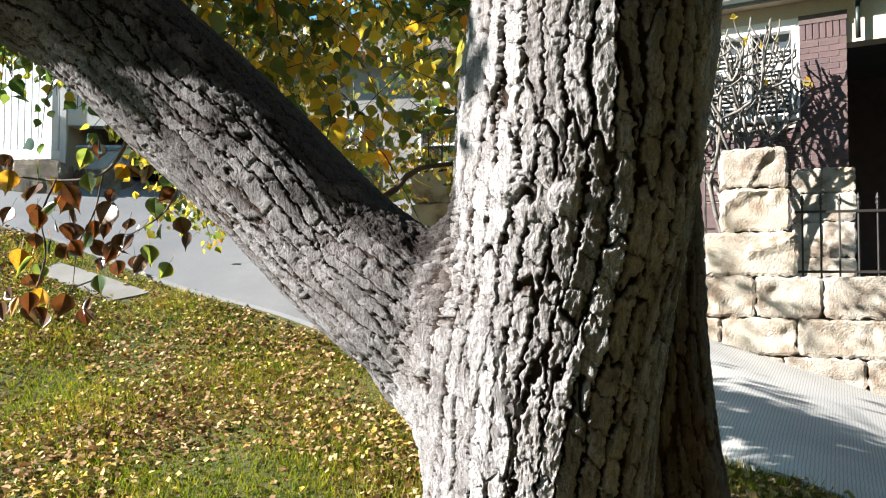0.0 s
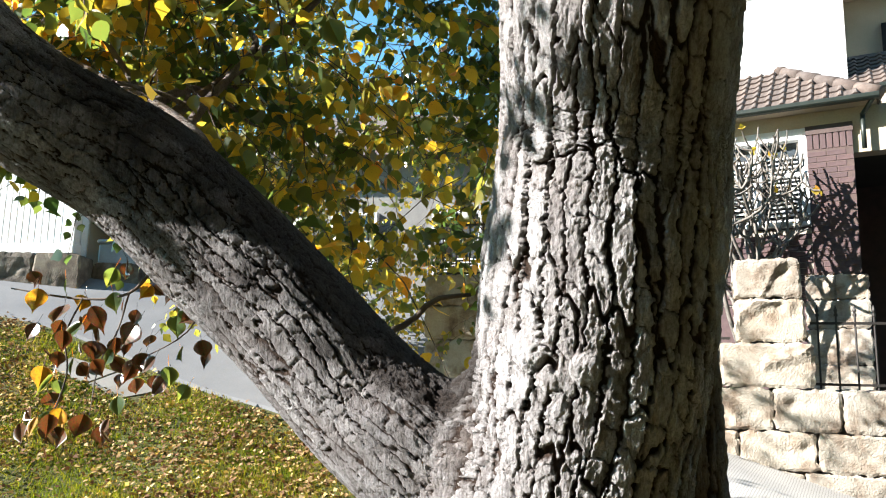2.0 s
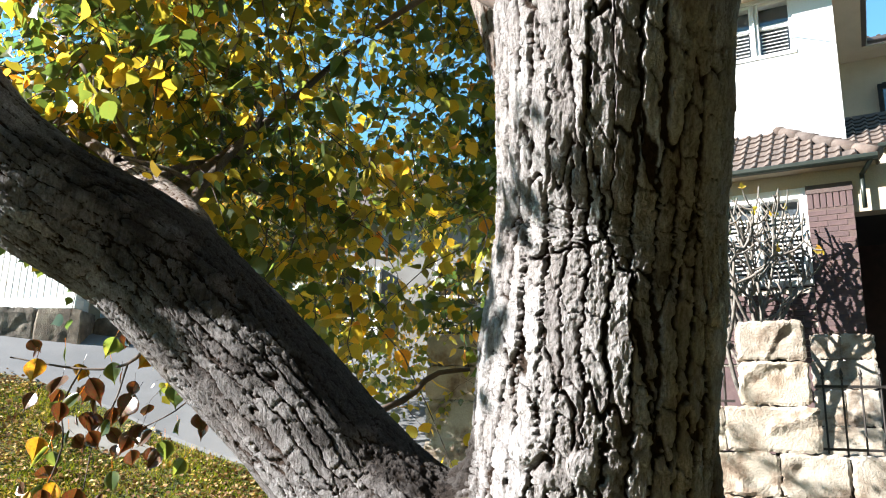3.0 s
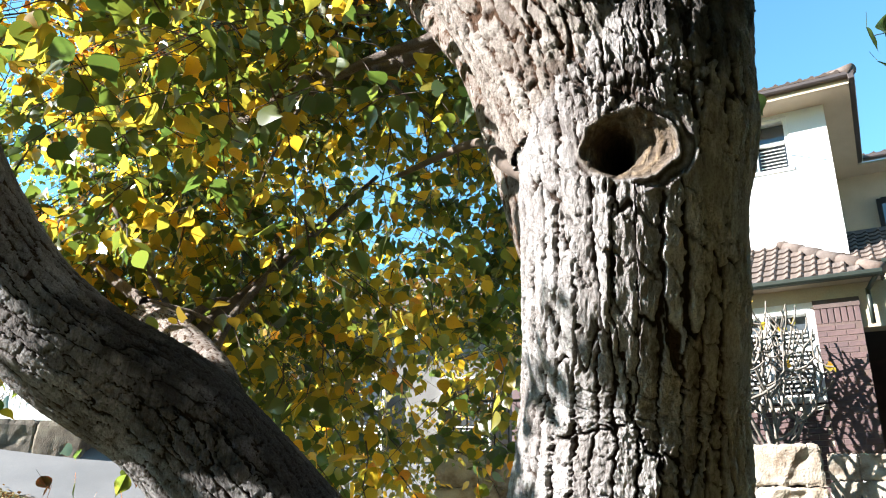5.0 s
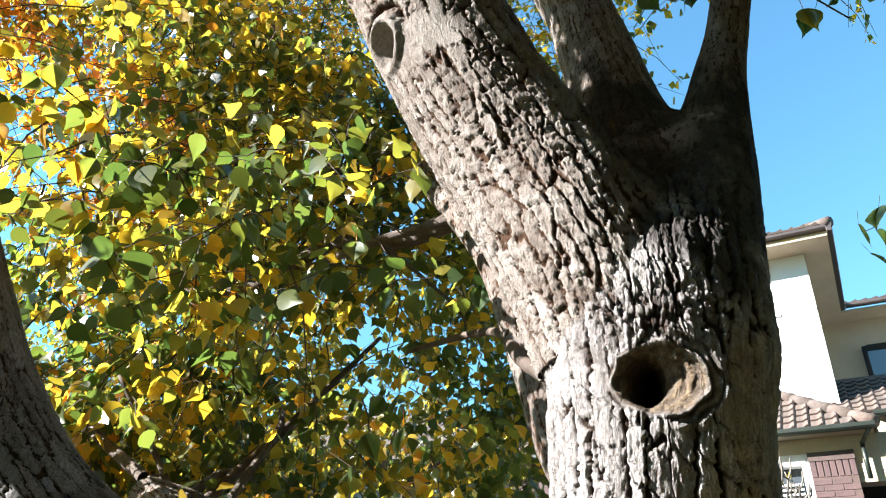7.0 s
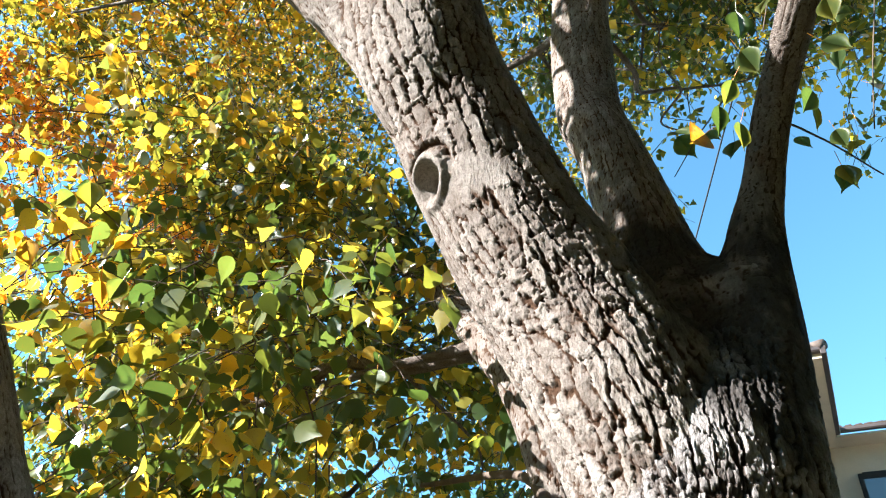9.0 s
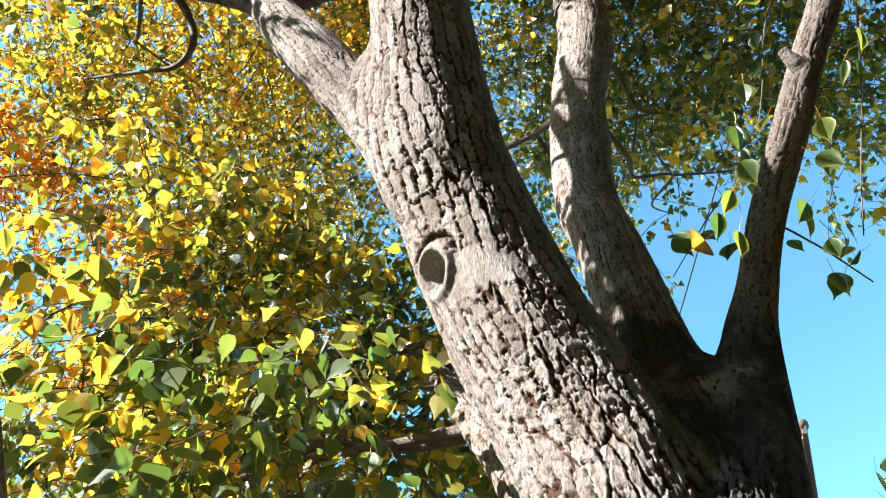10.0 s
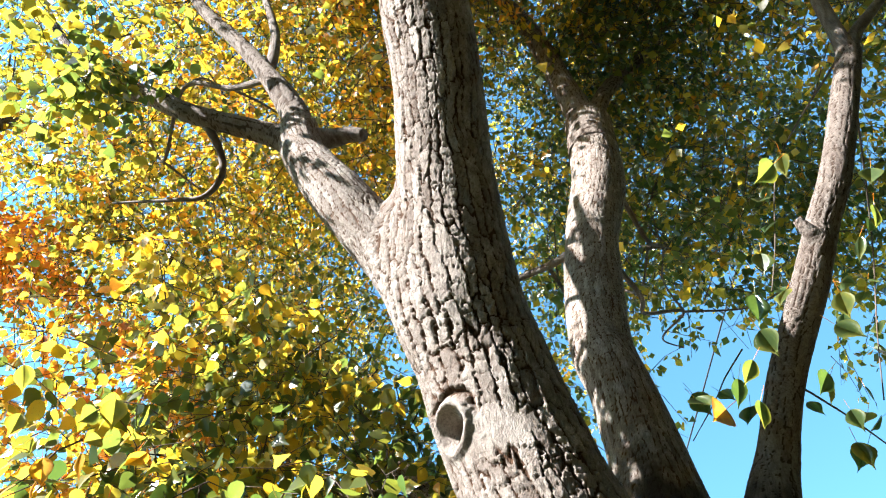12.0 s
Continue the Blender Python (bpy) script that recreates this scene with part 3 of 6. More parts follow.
def limb(key, step_u, step_s, depth, width, length, seed, material, others, blend=0.07, flaky=0.0, open_=1.0, close=None):
    """One limb as a closed tube whose foot flows into the limbs it grows from, with its bark in relief."""
    total = np.linalg.norm(np.diff(AXES[key][:, :3], axis=0), axis=1).sum()
    n = int(total / step_s)
    axis, s = spline(STEMS[key], n)
    if close:
        # three times coarser beyond the stretch that is passed closely
        inside = (axis[:, 2] > close[0]) & (axis[:, 2] < close[1])
        pick = np.where(inside | (np.arange(n) % 3 == 0) | (np.arange(n) == n - 1))[0]
        axis, s, n = axis[pick], s[pick], len(pick)
    tang, a, b = rings(axis)
    seg = int(2 * math.pi * float(np.median(axis[:, 3])) / step_u)
    # finer on the side towards the street's near edge, where the stem is passed closely
    front = math.atan2(-b[n // 2][1], -a[n // 2][1])
    th = np.linspace(0, 2 * np.pi, seg, endpoint=False) + front
    th = th - 0.55 * np.sin(th - front)
    out = np.cos(th)[None, :, None] * a[:, None] + np.sin(th)[None, :, None] * b[:, None]
    S, TH = np.meshgrid(s, th, indexing="ij")
    # slow bulges, so that the stem is not a lathe's work
    bulge = 1 + 0.035 * wobble(TH / (2 * np.pi) * 5, S / 0.35, 5, seed + 11) + 0.02 * wobble(TH / (2 * np.pi) * 9, S / 0.16, 9, seed + 12)
    rad = axis[:, 3][:, None] * bulge
    pos = axis[:, None, :3] + rad[..., None] * out
    flat, dirs = pos.reshape(-1, 3), out.reshape(-1, 3)
    grow = np.zeros(len(flat))
    for o in others:
        near = limb_distance(flat, o) < blend * 1.6
        idx = np.where(near)[0]
        if not len(idx):
            continue
        for _ in range(5):
            p = flat[idx] + grow[idx, None] * dirs[idx]
            d1, d2 = grow[idx], limb_distance(p, o)
            h = np.clip(blend - np.abs(d1 - d2), 0, blend) / blend
            f = np.minimum(d1, d2) - h * h * blend / 4
            grow[idx] = np.clip(grow[idx] - f, 0, 0.11)
    ridge, tone = bark_relief(TH, S, float(np.median(axis[:, 3])), width, length, seed, flaky * np.clip((3.15 - axis[:, 2]) / 0.4, 0, 1)[:, None], open_)
    flat = flat + dirs * grow[:, None]
    ridge, tone = ridge.ravel(), tone.ravel()
    if key == "left_limb":
        tone = np.clip(tone + 0.15 * np.clip((2.95 - flat[:, 2]) / 0.4, 0, 1), 0, 1)     # paler old bark towards the stem
    amount = np.full(len(flat), depth)
    push = np.zeros(len(flat))
    wood = np.zeros(len(flat))
    turns = TH / (2 * np.pi)
    crumb = (wobble(turns * 70, S / 0.016, 70, 91) + 0.7 * wobble(turns * 150, S / 0.008, 150, 92)).ravel()
    for place, reach in CRUMBLED:
        near = np.exp(-(np.linalg.norm(flat - np.array(place), axis=1) / reach) ** 2)
        chip_e, chip_r, chip_u, chip_v, _ = cells(turns * 90 + 0.4 * wobble(turns * 30, S / 0.03, 30, 94), S / 0.014 + 0.4 * wobble(turns * 40, S / 0.02, 40, 95), 90, 93)
        push += near * (0.008 * (chip_r.ravel() - 0.5) - 0.005 * (chip_e.ravel() < 0.10) + 0.003 * crumb)
        ridge = ridge * (1 - near) + near * (0.16 + 0.42 * chip_r.ravel() ** 2 * (chip_e.ravel() > 0.10))
    # blotchy darkening that paints fork and limb-top shade into the bark
    painted_shade = np.zeros(len(flat))
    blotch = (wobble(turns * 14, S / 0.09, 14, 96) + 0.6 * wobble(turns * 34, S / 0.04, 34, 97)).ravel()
    for place, reach in SHADE_SPOTS:
        painted_shade = np.maximum(painted_shade, np.clip(1.5 - np.linalg.norm(flat - np.array(place), axis=1) / reach + 0.45 * blotch, 0, 0.85))
    for place, reach, out_by in KNOBS:
        near = np.clip(1.4 - np.linalg.norm(flat - np.array(place), axis=1) / reach, 0, 1)
        push += out_by * near
        ridge = np.maximum(ridge, np.clip(near * 2, 0, 1) * (0.70 + 0.16 * crumb)) if out_by < 0.015 else ridge
        tone = np.maximum(tone, np.clip(near * 2, 0, 1) * 0.72) if out_by < 0.015 else tone
    if key == "trunk":
        r = np.linalg.norm((flat - HOLE[0]) * np.array((0.86, 0.5, 1.12)), axis=1) / HOLE[1]
        r = r * (1 + 0.045 * wobble(TH / (2 * np.pi) * 60, S / 0.025, 60, 5).ravel())
        inner = np.linalg.norm((flat - HOLE[0] - np.array((-0.026, 0, -0.002))) * np.array((1.0, 0.5, 0.86)), axis=1) / 0.037 + 0.05 * crumb
        cavity = np.clip((1.15 - inner) / 0.3, 0, 1)
        bowl = np.clip((1.0 - r) / 0.7, 0, 1)
        push += 0.0022 * crumb * np.clip((1.45 - r) / 0.3, 0, 1)
        right = np.clip((flat[:, 0] - HOLE[0][0]) / 0.05, 0, 1)
        push += 0.006 * np.exp(-((r - 1.06) / 0.07) ** 2) + 0.009 * right * np.exp(-((r - 1.42) / 0.06) ** 2) - 0.034 * bowl - 0.13 * cavity * cavity * (3 - 2 * cavity)
        ring = 0.5 + 0.5 * np.sin(r * 26 + 2 * wobble(TH / (2 * np.pi) * 40, S / 0.02, 40, 5).ravel())
        near = r < 1.12 + 0.35 * right
        ridge = np.where(near, np.where(cavity > 0.2, 0.05, np.where(r < 1.0, 0.28 + 0.20 * ring, 0.25 + 0.25 * ring)), ridge)
        wood = np.clip((1.06 - r) / 0.1, 0, 1) * (1 - cavity) * (0.45 + 0.55 * ring)
    if key == "left_limb":
        rel = flat - SCAR[0]
        r = np.linalg.norm(rel * np.array((1.0, 0.8, 0.78)), axis=1) / SCAR[1] * (1 + 0.05 * crumb)
        lip = np.clip(0.5 + (0.75 * rel[:, 0] + 0.65 * rel[:, 2]) / (1.6 * SCAR[1]), 0, 1)
        bowl = np.clip(1.0 - r, 0, 1)
        bowl = bowl * bowl * (3 - 2 * bowl)
        hollow = np.clip(1.0 - np.linalg.norm((rel + np.array((0.006, 0.0, 0.012))) * np.array((1.0, 0.8, 0.8)), axis=1) / (0.55 * SCAR[1]), 0, 1)
        push += (0.008 + 0.010 * lip) * np.exp(-((r - 1.0) / 0.22) ** 2) - 0.050 * bowl - 0.050 * hollow
        fold = np.linalg.norm((rel - np.array((0.11, 0.0, -0.03))) * np.array((0.55, 0.4, 1.0)), axis=1) / 0.075
        healed = np.clip(np.maximum(1.45 - r, 1.0 - fold) / 0.4, 0, 1)
        amount *= 1 - 0.75 * healed
        ridge = ridge * (1 - healed) + healed * (0.62 + 0.08 * crumb)
        tone = tone * (1 - 0.8 * healed) + 0.8 * healed * (0.45 + 0.4 * lip)
        seam = np.exp(-((r - 1.50) / 0.12) ** 2) * np.clip(0.2 + rel[:, 2] / 0.05, 0, 1)
        ridge = ridge * (1 - 0.85 * seam)
        push -= 0.010 * seam
        wood = np.clip(hollow * 2.2, 0, 0.9)
        # the scar's hollow is darkened the same way
        painted_shade = np.maximum(painted_shade, np.clip(hollow * 1.6, 0, 0.8))
    flat = flat + dirs * (amount * (ridge - 0.6) + push)[:, None]
    quads = grid_quads(n, seg, True)
    end = np.vstack([flat[-seg:].mean(0) + tang[-1] * 0.01])
    k = len(flat)
    tris = [((n - 1) * seg + j, (n - 1) * seg + (j + 1) % seg, k) for j in range(seg)]
    me = arrays_mesh(key, np.vstack([flat, end]), quads, np.array(tris))
    for name, val in (("ridge", ridge), ("plate", tone), ("wood", wood), ("painted_shade", painted_shade)):
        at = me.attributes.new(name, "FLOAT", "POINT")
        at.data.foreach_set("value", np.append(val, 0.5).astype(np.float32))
    return part_mesh("trunk" if key == "trunk" else "limb", me, material, tree, "", key not in ("trunk", "low_limb", "left_limb"))


tree = empty("tree", pose(0.34, 1.66, 0.0))
tagged(tree, "old tallow tree with thick furrowed grey bark and autumn leaves", "tree")
EXTRA = {}
EXTRA["rear_limb"] = [(0.25, 1.40, 1.98, 0.06), (0.130, 1.50, 2.245, 0.060), (0.070, 1.545, 2.50, 0.062), (-0.01, 1.58, 2.80, 0.067), (-0.12, 1.80, 3.13, 0.064), (-0.3, 2.2, 3.6, 0.055), (-0.7, 3.0, 4.5, 0.04)]
EXTRA["fork_left"] = [(0.268, 1.62, 5.70, 0.115), (0.22, 1.64, 6.2, 0.098), (0.12, 1.65, 6.6, 0.084), (-0.06, 1.66, 7.3, 0.080), (-0.31, 1.70, 8.1, 0.07), (-0.9, 1.8, 9.4, 0.05)]
EXTRA["fork_right"] = [(0.27, 1.62, 5.85, 0.080), (0.34, 1.65, 6.4, 0.060), (0.50, 1.68, 6.95, 0.052), (0.83, 1.70, 7.65, 0.045), (1.6, 1.8, 9.0, 0.025)]
EXTRA["pruned_stub"] = [(-0.66, 1.60, 1.86, 0.080), (-0.78, 1.85, 1.99, 0.076), (-0.96, 2.06, 2.13, 0.074), (-1.13, 2.24, 2.24, 0.076)]
EXTRA["outer_limb"] = [(-1.08, 1.06, 4.36, 0.07), (-1.22, 1.10, 4.46, 0.050), (-1.40, 1.12, 4.52, 0.044), (-1.64, 1.15, 4.61, 0.042), (-1.91, 1.2, 4.79, 0.042), (-2.1, 1.25, 4.89, 0.034), (-2.45, 1.3, 5.18, 0.028), (-2.9, 1.35, 5.7, 0.02)]
EXTRA["upper_limb"] = [(-1.08, 1.07, 4.38, 0.082), (-1.17, 1.10, 4.62, 0.064), (-1.30, 1.10, 4.83, 0.056), (-1.44, 1.12, 5.04, 0.046), (-1.66, 1.15, 5.35, 0.040), (-2.1, 1.2, 5.9, 0.034), (-2.6, 1.3, 6.8, 0.025)]
EXTRA["crown_limb"] = [(-0.68, 0.36, 5.2, 0.124), (-0.9, 0.0, 6.3, 0.10), (-1.0, -0.3, 7.4, 0.08), (-1.2, -0.5, 8.8, 0.05)]
EXTRA["far_limb"] = [(-1.80, 1.49, 3.14, 0.112), (-2.5, 1.65, 4.2, 0.09), (-3.4, 2.0, 5.2, 0.07), (-3.9, 2.6, 6.6, 0.04)]
STEMS.update(EXTRA)
AXES.update({k: spline(p, 160)[0] for k, p in EXTRA.items()})
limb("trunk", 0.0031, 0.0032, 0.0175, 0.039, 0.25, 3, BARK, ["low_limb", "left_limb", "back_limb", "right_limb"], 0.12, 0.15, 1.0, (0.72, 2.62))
limb("second_stem", 0.0060, 0.0060, 0.014, 0.036, 0.20, 9, BARK_BROWN_SHADED, ["trunk"], 0.035, 0.1, 1.0, (0.72, 1.8))
limb("low_limb", 0.0038, 0.0042, 0.008, 0.030, 0.19, 21, BARK_LOW_SHADED, ["trunk"], 0.09, 0.14, 0.60, (0.9, 2.3))
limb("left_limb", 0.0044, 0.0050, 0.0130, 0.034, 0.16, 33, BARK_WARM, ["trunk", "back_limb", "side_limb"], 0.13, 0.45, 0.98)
limb("side_limb", 0.0050, 0.0060, 0.005, 0.024, 0.13, 45, BARK_WARM, ["left_limb"], 0.07, 0.1, 0.55)
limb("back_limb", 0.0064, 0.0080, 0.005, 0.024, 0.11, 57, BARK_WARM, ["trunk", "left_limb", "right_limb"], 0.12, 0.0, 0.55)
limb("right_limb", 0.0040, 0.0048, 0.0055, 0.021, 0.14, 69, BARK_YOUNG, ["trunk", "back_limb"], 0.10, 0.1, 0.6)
for i, key in enumerate(EXTRA):
    fine_by = 0.55 if key in ("rear_limb", "pruned_stub", "outer_limb") else 1.0
    limb(key, 0.011 * fine_by, 0.013 * fine_by, 0.005, 0.022, 0.10, 81 + 12 * i, {"pruned_stub": BARK_WARM, "rear_limb": BARK_WARM}.get(key, BARK_YOUNG), ["back_limb"] if key[:4] == "fork" else [], 0.06)
AT_TREE = pose(0.34, 1.66, 0.0).inverted()


def tree_tube(name, points, material, seg=14, label="", n=None):
    v, q = tube(name, points, seg, n)
    tone = rng.random(len(v)).astype(np.float32)
    k = len(v)
    v = v + rng.normal(0, 0.02, (len(v), 1)) * 0.02
    v = np.vstack([v, v[-seg:].mean(0)])
    tris = np.array([(k - seg + j, k - seg + (j + 1) % seg, k) for j in range(seg)])
    me = arrays_mesh(name, v, q, tris)
    for nm, val in (("ridge", np.full(k + 1, 0.8, np.float32)), ("plate", np.append(tone, 0.5).astype(np.float32))):
        me.attributes.new(nm, "FLOAT", "POINT").data.foreach_set("value", val)
    ob = part_mesh(name, me, material, tree, label, True)
    ob.matrix_parent_inverse = AT_TREE
    return ob


for o in tree.children:
    o.matrix_parent_inverse = AT_TREE

# smaller limbs and stubs
HIGH_BOUGHS = [
    [(-1.43, 1.12, 5.0, 0.036), (-1.46, 1.13, 5.2, 0.030), (-1.56, 1.15, 5.57, 0.026), (-1.8, 1.2, 6.15, 0.02)],
    [(-1.08, 1.07, 4.42, 0.050), (-0.97, 1.05, 4.43, 0.040), (-0.90, 1.02, 4.43, 0.032), (-0.84, 1.0, 4.41, 0.026)],
    [(0.835, 0.436, 4.53, 0.036), (0.845, 0.42, 4.72, 0.030), (0.86, 0.40, 5.05, 0.028), (0.86, 0.3, 5.8, 0.02)],
    [(0.84, 0.436, 4.55, 0.034), (0.93, 0.42, 4.76, 0.026), (1.02, 0.40, 4.92, 0.022), (1.4, 0.35, 5.6, 0.016)],
    [(0.50, 0.57, 3.53, 0.026), (0.475, 0.56, 3.545, 0.019), (0.45, 0.55, 3.57, 0.012)],
]
THIN_BOUGHS = [
    [(-1.55, 1.15, 4.56, 0.020), (-1.45, 1.2, 4.45, 0.016), (-1.40, 1.25, 4.34, 0.014), (-1.44, 1.3, 4.24, 0.011), (-1.57, 1.35, 4.25, 0.008), (-1.9, 1.5, 4.35, 0.005)],
    [(0.12, 1.36, 2.36, 0.022), (0.03, 1.45, 2.46, 0.018), (-0.04, 1.65, 2.63, 0.013), (-0.3, 2.1, 2.75, 0.008)],
    [(-0.78, 1.80, 1.98, 0.04), (-0.95, 2.2, 2.2, 0.022), (-0.83, 2.6, 2.57, 0.018), (-0.5, 3.0, 3.2, 0.010)],
    [(-0.90, 2.0, 2.10, 0.014), (-1.09, 2.2, 2.32, 0.011), (-1.33, 2.2, 2.65, 0.007)],
    [(-0.95, 1.58, 1.98, 0.016), (-0.45, 2.1, 1.5, 0.013), (-0.2, 2.3, 1.54, 0.011), (-0.09, 2.3, 1.63, 0.009), (0.03, 2.3, 1.65, 0.006)],
]
HIGH_BOUGHS.append([(-0.12, 1.80, 3.13, 0.040), (-0.40, 2.15, 3.22, 0.032), (-0.66, 2.30, 3.30, 0.030), (-0.86, 2.40, 3.22, 0.028), (-1.06, 2.51, 3.18, 0.024), (-1.5, 2.8, 3.3, 0.012)])
for pts in HIGH_BOUGHS:
    tree_tube("limb", pts, BARK_YOUNG, 14)
for pts in THIN_BOUGHS:
    tree_tube("limb", pts, TWIG, 14)

# thin branches that carry the crown behind the great limbs
gb = np.random.default_rng(31)
for foot, head, r0 in (((-0.7, 1.6, 1.85), (-1.2, 4.2, 3.9), 0.020), ((-0.98, 2.06, 2.18), (-0.9, 3.6, 3.4), 0.018), ((-1.15, 2.2, 2.3), (-2.4, 3.4, 3.6), 0.022), ((-0.12, 1.8, 3.13), (-1.4, 3.0, 3.6), 0.020), ((-0.3, 2.2, 3.6), (-1.6, 3.6, 5.0), 0.022), ((-1.2, 2.26, 2.32), (-1.9, 4.4, 3.0), 0.016), ((0.25, 1.6, 4.9), (-0.9, 3.4, 6.4), 0.024), ((0.26, 1.6, 5.4), (1.6, 3.2, 6.9), 0.022), ((0.25, 1.58, 4.75), (1.2, 2.9, 5.6), 0.016), ((-1.4, 1.12, 5.0), (-2.9, 2.4, 6.2), 0.018), ((-0.06, 1.66, 7.3), (0.8, 2.8, 8.6), 0.02)):
    a, b = np.array(foot), np.array(head)
    pts = [(*(a + (b - a) * u + gb.normal(0, 0.09, 3) * math.sin(math.pi * u) - np.array((0, 0, 0.12 * math.sin(math.pi * u)))), r0 * (1 - 0.75 * u)) for u in (0, 0.2, 0.4, 0.6, 0.8, 1.0)]
    tree_tube("branch", pts, BARK_YOUNG, 8)
    for _ in range(3):
        u = gb.uniform(0.3, 0.9)
        q = np.array(pts[int(u * 5)][:3])
        e = q + gb.normal(0, 0.45, 3) + np.array((0, 0.2, 0.1))
        tree_tube("branch", [(*q, r0 * 0.5), *[(*(q + (e - q) * w + gb.normal(0, 0.04, 3)), r0 * (0.5 - 0.35 * w)) for w in (0.4, 0.7, 1.0)]], BARK_YOUNG, 6)

# ---- leaves ----
LEAF_V = np.array([(0, 0, 0), (-0.36, 0.2, 0.05), (-0.47, 0.5, 0.07), (0, 1.12, -0.04), (0.47, 0.5, 0.07), (0.36, 0.2, 0.05), (0, 0.55, -0.03)])
LEAF_Q = np.array([(0, 6, 2, 1), (0, 5, 4, 6)])
LEAF_T = np.array([(6, 3, 2), (6, 4, 3)])
RIM = [(0, 0), (0.26, 0.08), (0.44, 0.28), (0.45, 0.48), (0.30, 0.70), (0.12, 0.92), (0, 1.2)]
FINE_V = np.array([(x, y, 0.10 * abs(x) - 0.10 * y * y) for x, y in RIM + [(-x, y) for x, y in RIM[5:0:-1]]] + [(0, 0.45, -0.02)])
FINE_T = np.array([(12, (i + 1) % 12, i) for i in range(12)])


KITE_V = np.array([(0, 0, 0), (-0.45, 0.44, 0.08), (0, 1.12, -0.05), (0.45, 0.44, 0.08)])
KITE_T = np.array([(0, 2, 1), (0, 3, 2)])


def leaf_arrays(base, along, normal, size, fine=False, far=False):
    """Leaves as arrays: each from its stalk end, along its midrib, facing its normal."""
    along = along / np.linalg.norm(along, axis=1)[:, None]
    side = np.cross(along, normal)
    side /= np.linalg.norm(side, axis=1)[:, None] + 1e-9
    up = np.cross(side, along)
    n = len(base)
    curl = 1 + rng.normal(0, 1.2, (n, 1))
    shape_v = FINE_V if fine else KITE_V if far else LEAF_V
    v = base[:, None] + size[:, None, None] * (shape_v[None, :, :1] * side[:, None] + shape_v[None, :, 1:2] * along[:, None] + (shape_v[None, :, 2:] * curl[:, None]) * up[:, None])
    off = (np.arange(n) * len(shape_v))[:, None, None]
    if fine or far:
        return v.reshape(-1, 3), np.zeros((0, 4), int), ((FINE_T if fine else KITE_T)[None] + off).reshape(-1, 3)
    return v.reshape(-1, 3), (LEAF_Q[None] + off).reshape(-1, 4), (LEAF_T[None] + off).reshape(-1, 3)


def sprays(origins, heading, length, per, size, droop=0.7, fine=False, far=False):
    """Twigs from the origins, and leaves hanging on them."""
    n, nr = len(origins), 3 if far else 4
    t = np.linspace(0, 1, nr)
    length = np.broadcast_to(np.asarray(length, float), (n,))
    path = origins[:, None] + heading[:, None] * (t[None, :, None] * length[:, None, None])
    path[..., 2] -= droop * (t[None] ** 2) * length[:, None] * 0.6
    path += rng.normal(0, 0.02, path.shape) * t[None, :, None]
    th = np.arange(3) * 2.094
    ring = np.stack([np.cos(th), np.sin(th), 0 * th], -1)
    rad = 0.0046 * (1 - 0.65 * t)
    tv = (path[:, :, None] + ring[None, None] * rad[None, :, None, None]).reshape(-1, 3)
    tq = (grid_quads(nr, 3, True)[None] + (np.arange(n) * 3 * nr)[:, None, None]).reshape(-1, 4)
    u = rng.uniform(0.1, 1.0, (n, per))
    k = np.minimum((u * (nr - 1)).astype(int), nr - 2)
    f = (u * (nr - 1) - k)[..., None]
    rows = np.arange(n)[:, None]
    at = (path[rows, k] * (1 - f) + path[rows, k + 1] * f).reshape(-1, 3)
    swing = rng.normal(0, 1, (n * per, 3))
    stalk = swing * np.array((0.05, 0.05, 0.02)) * 0.6
    stalk[:, 2] -= 0.015
    along = swing * np.array((0.55, 0.55, 0.4)) + np.array((0, 0, -0.75))
    normal = rng.normal(0, 1, (n * per, 3)) + np.array((0, 0, 0.35))
    sz = size * rng.uniform(0.65, 1.2, n * per)
    return (tv, tq), leaf_arrays(at + stalk, along, normal, sz, fine, far)


def foliage(name, origins, per, size, material, label, length=0.45, droop=0.7, fine=False, far=False):
    ang = rng.uniform(0, 2 * np.pi, len(origins))
    head = np.stack([np.cos(ang), np.sin(ang), rng.uniform(-0.5, 0.5, len(origins))], -1)
    (tv, tq), (lv, lq, lt) = sprays(origins, head, rng.uniform(0.6, 1.3, len(origins)) * length, per, size, droop, fine, far)
    ob = part_mesh(name, arrays_mesh(name, lv, lq, lt), material, tree, label, True)
    tw = part_mesh("twig_mass", arrays_mesh("twig_mass", tv, tq), TWIG, tree, "thin dark twigs", False)
    for o in (ob, tw):
        o.matrix_parent_inverse = AT_TREE
        o["kind"] = "stuff"
    return ob


def smooth_noise(p, scale):
    q = p * scale
    return np.sin(q[:, 0] * 1.7 + 1.3 * np.sin(q[:, 1] * 1.1)) + np.sin(q[:, 1] * 1.9 + 1.1 * np.sin(q[:, 2] * 1.3 + 2)) + np.sin(q[:, 2] * 2.1 + 1.2 * np.sin(q[:, 0] * 0.9 + 1))


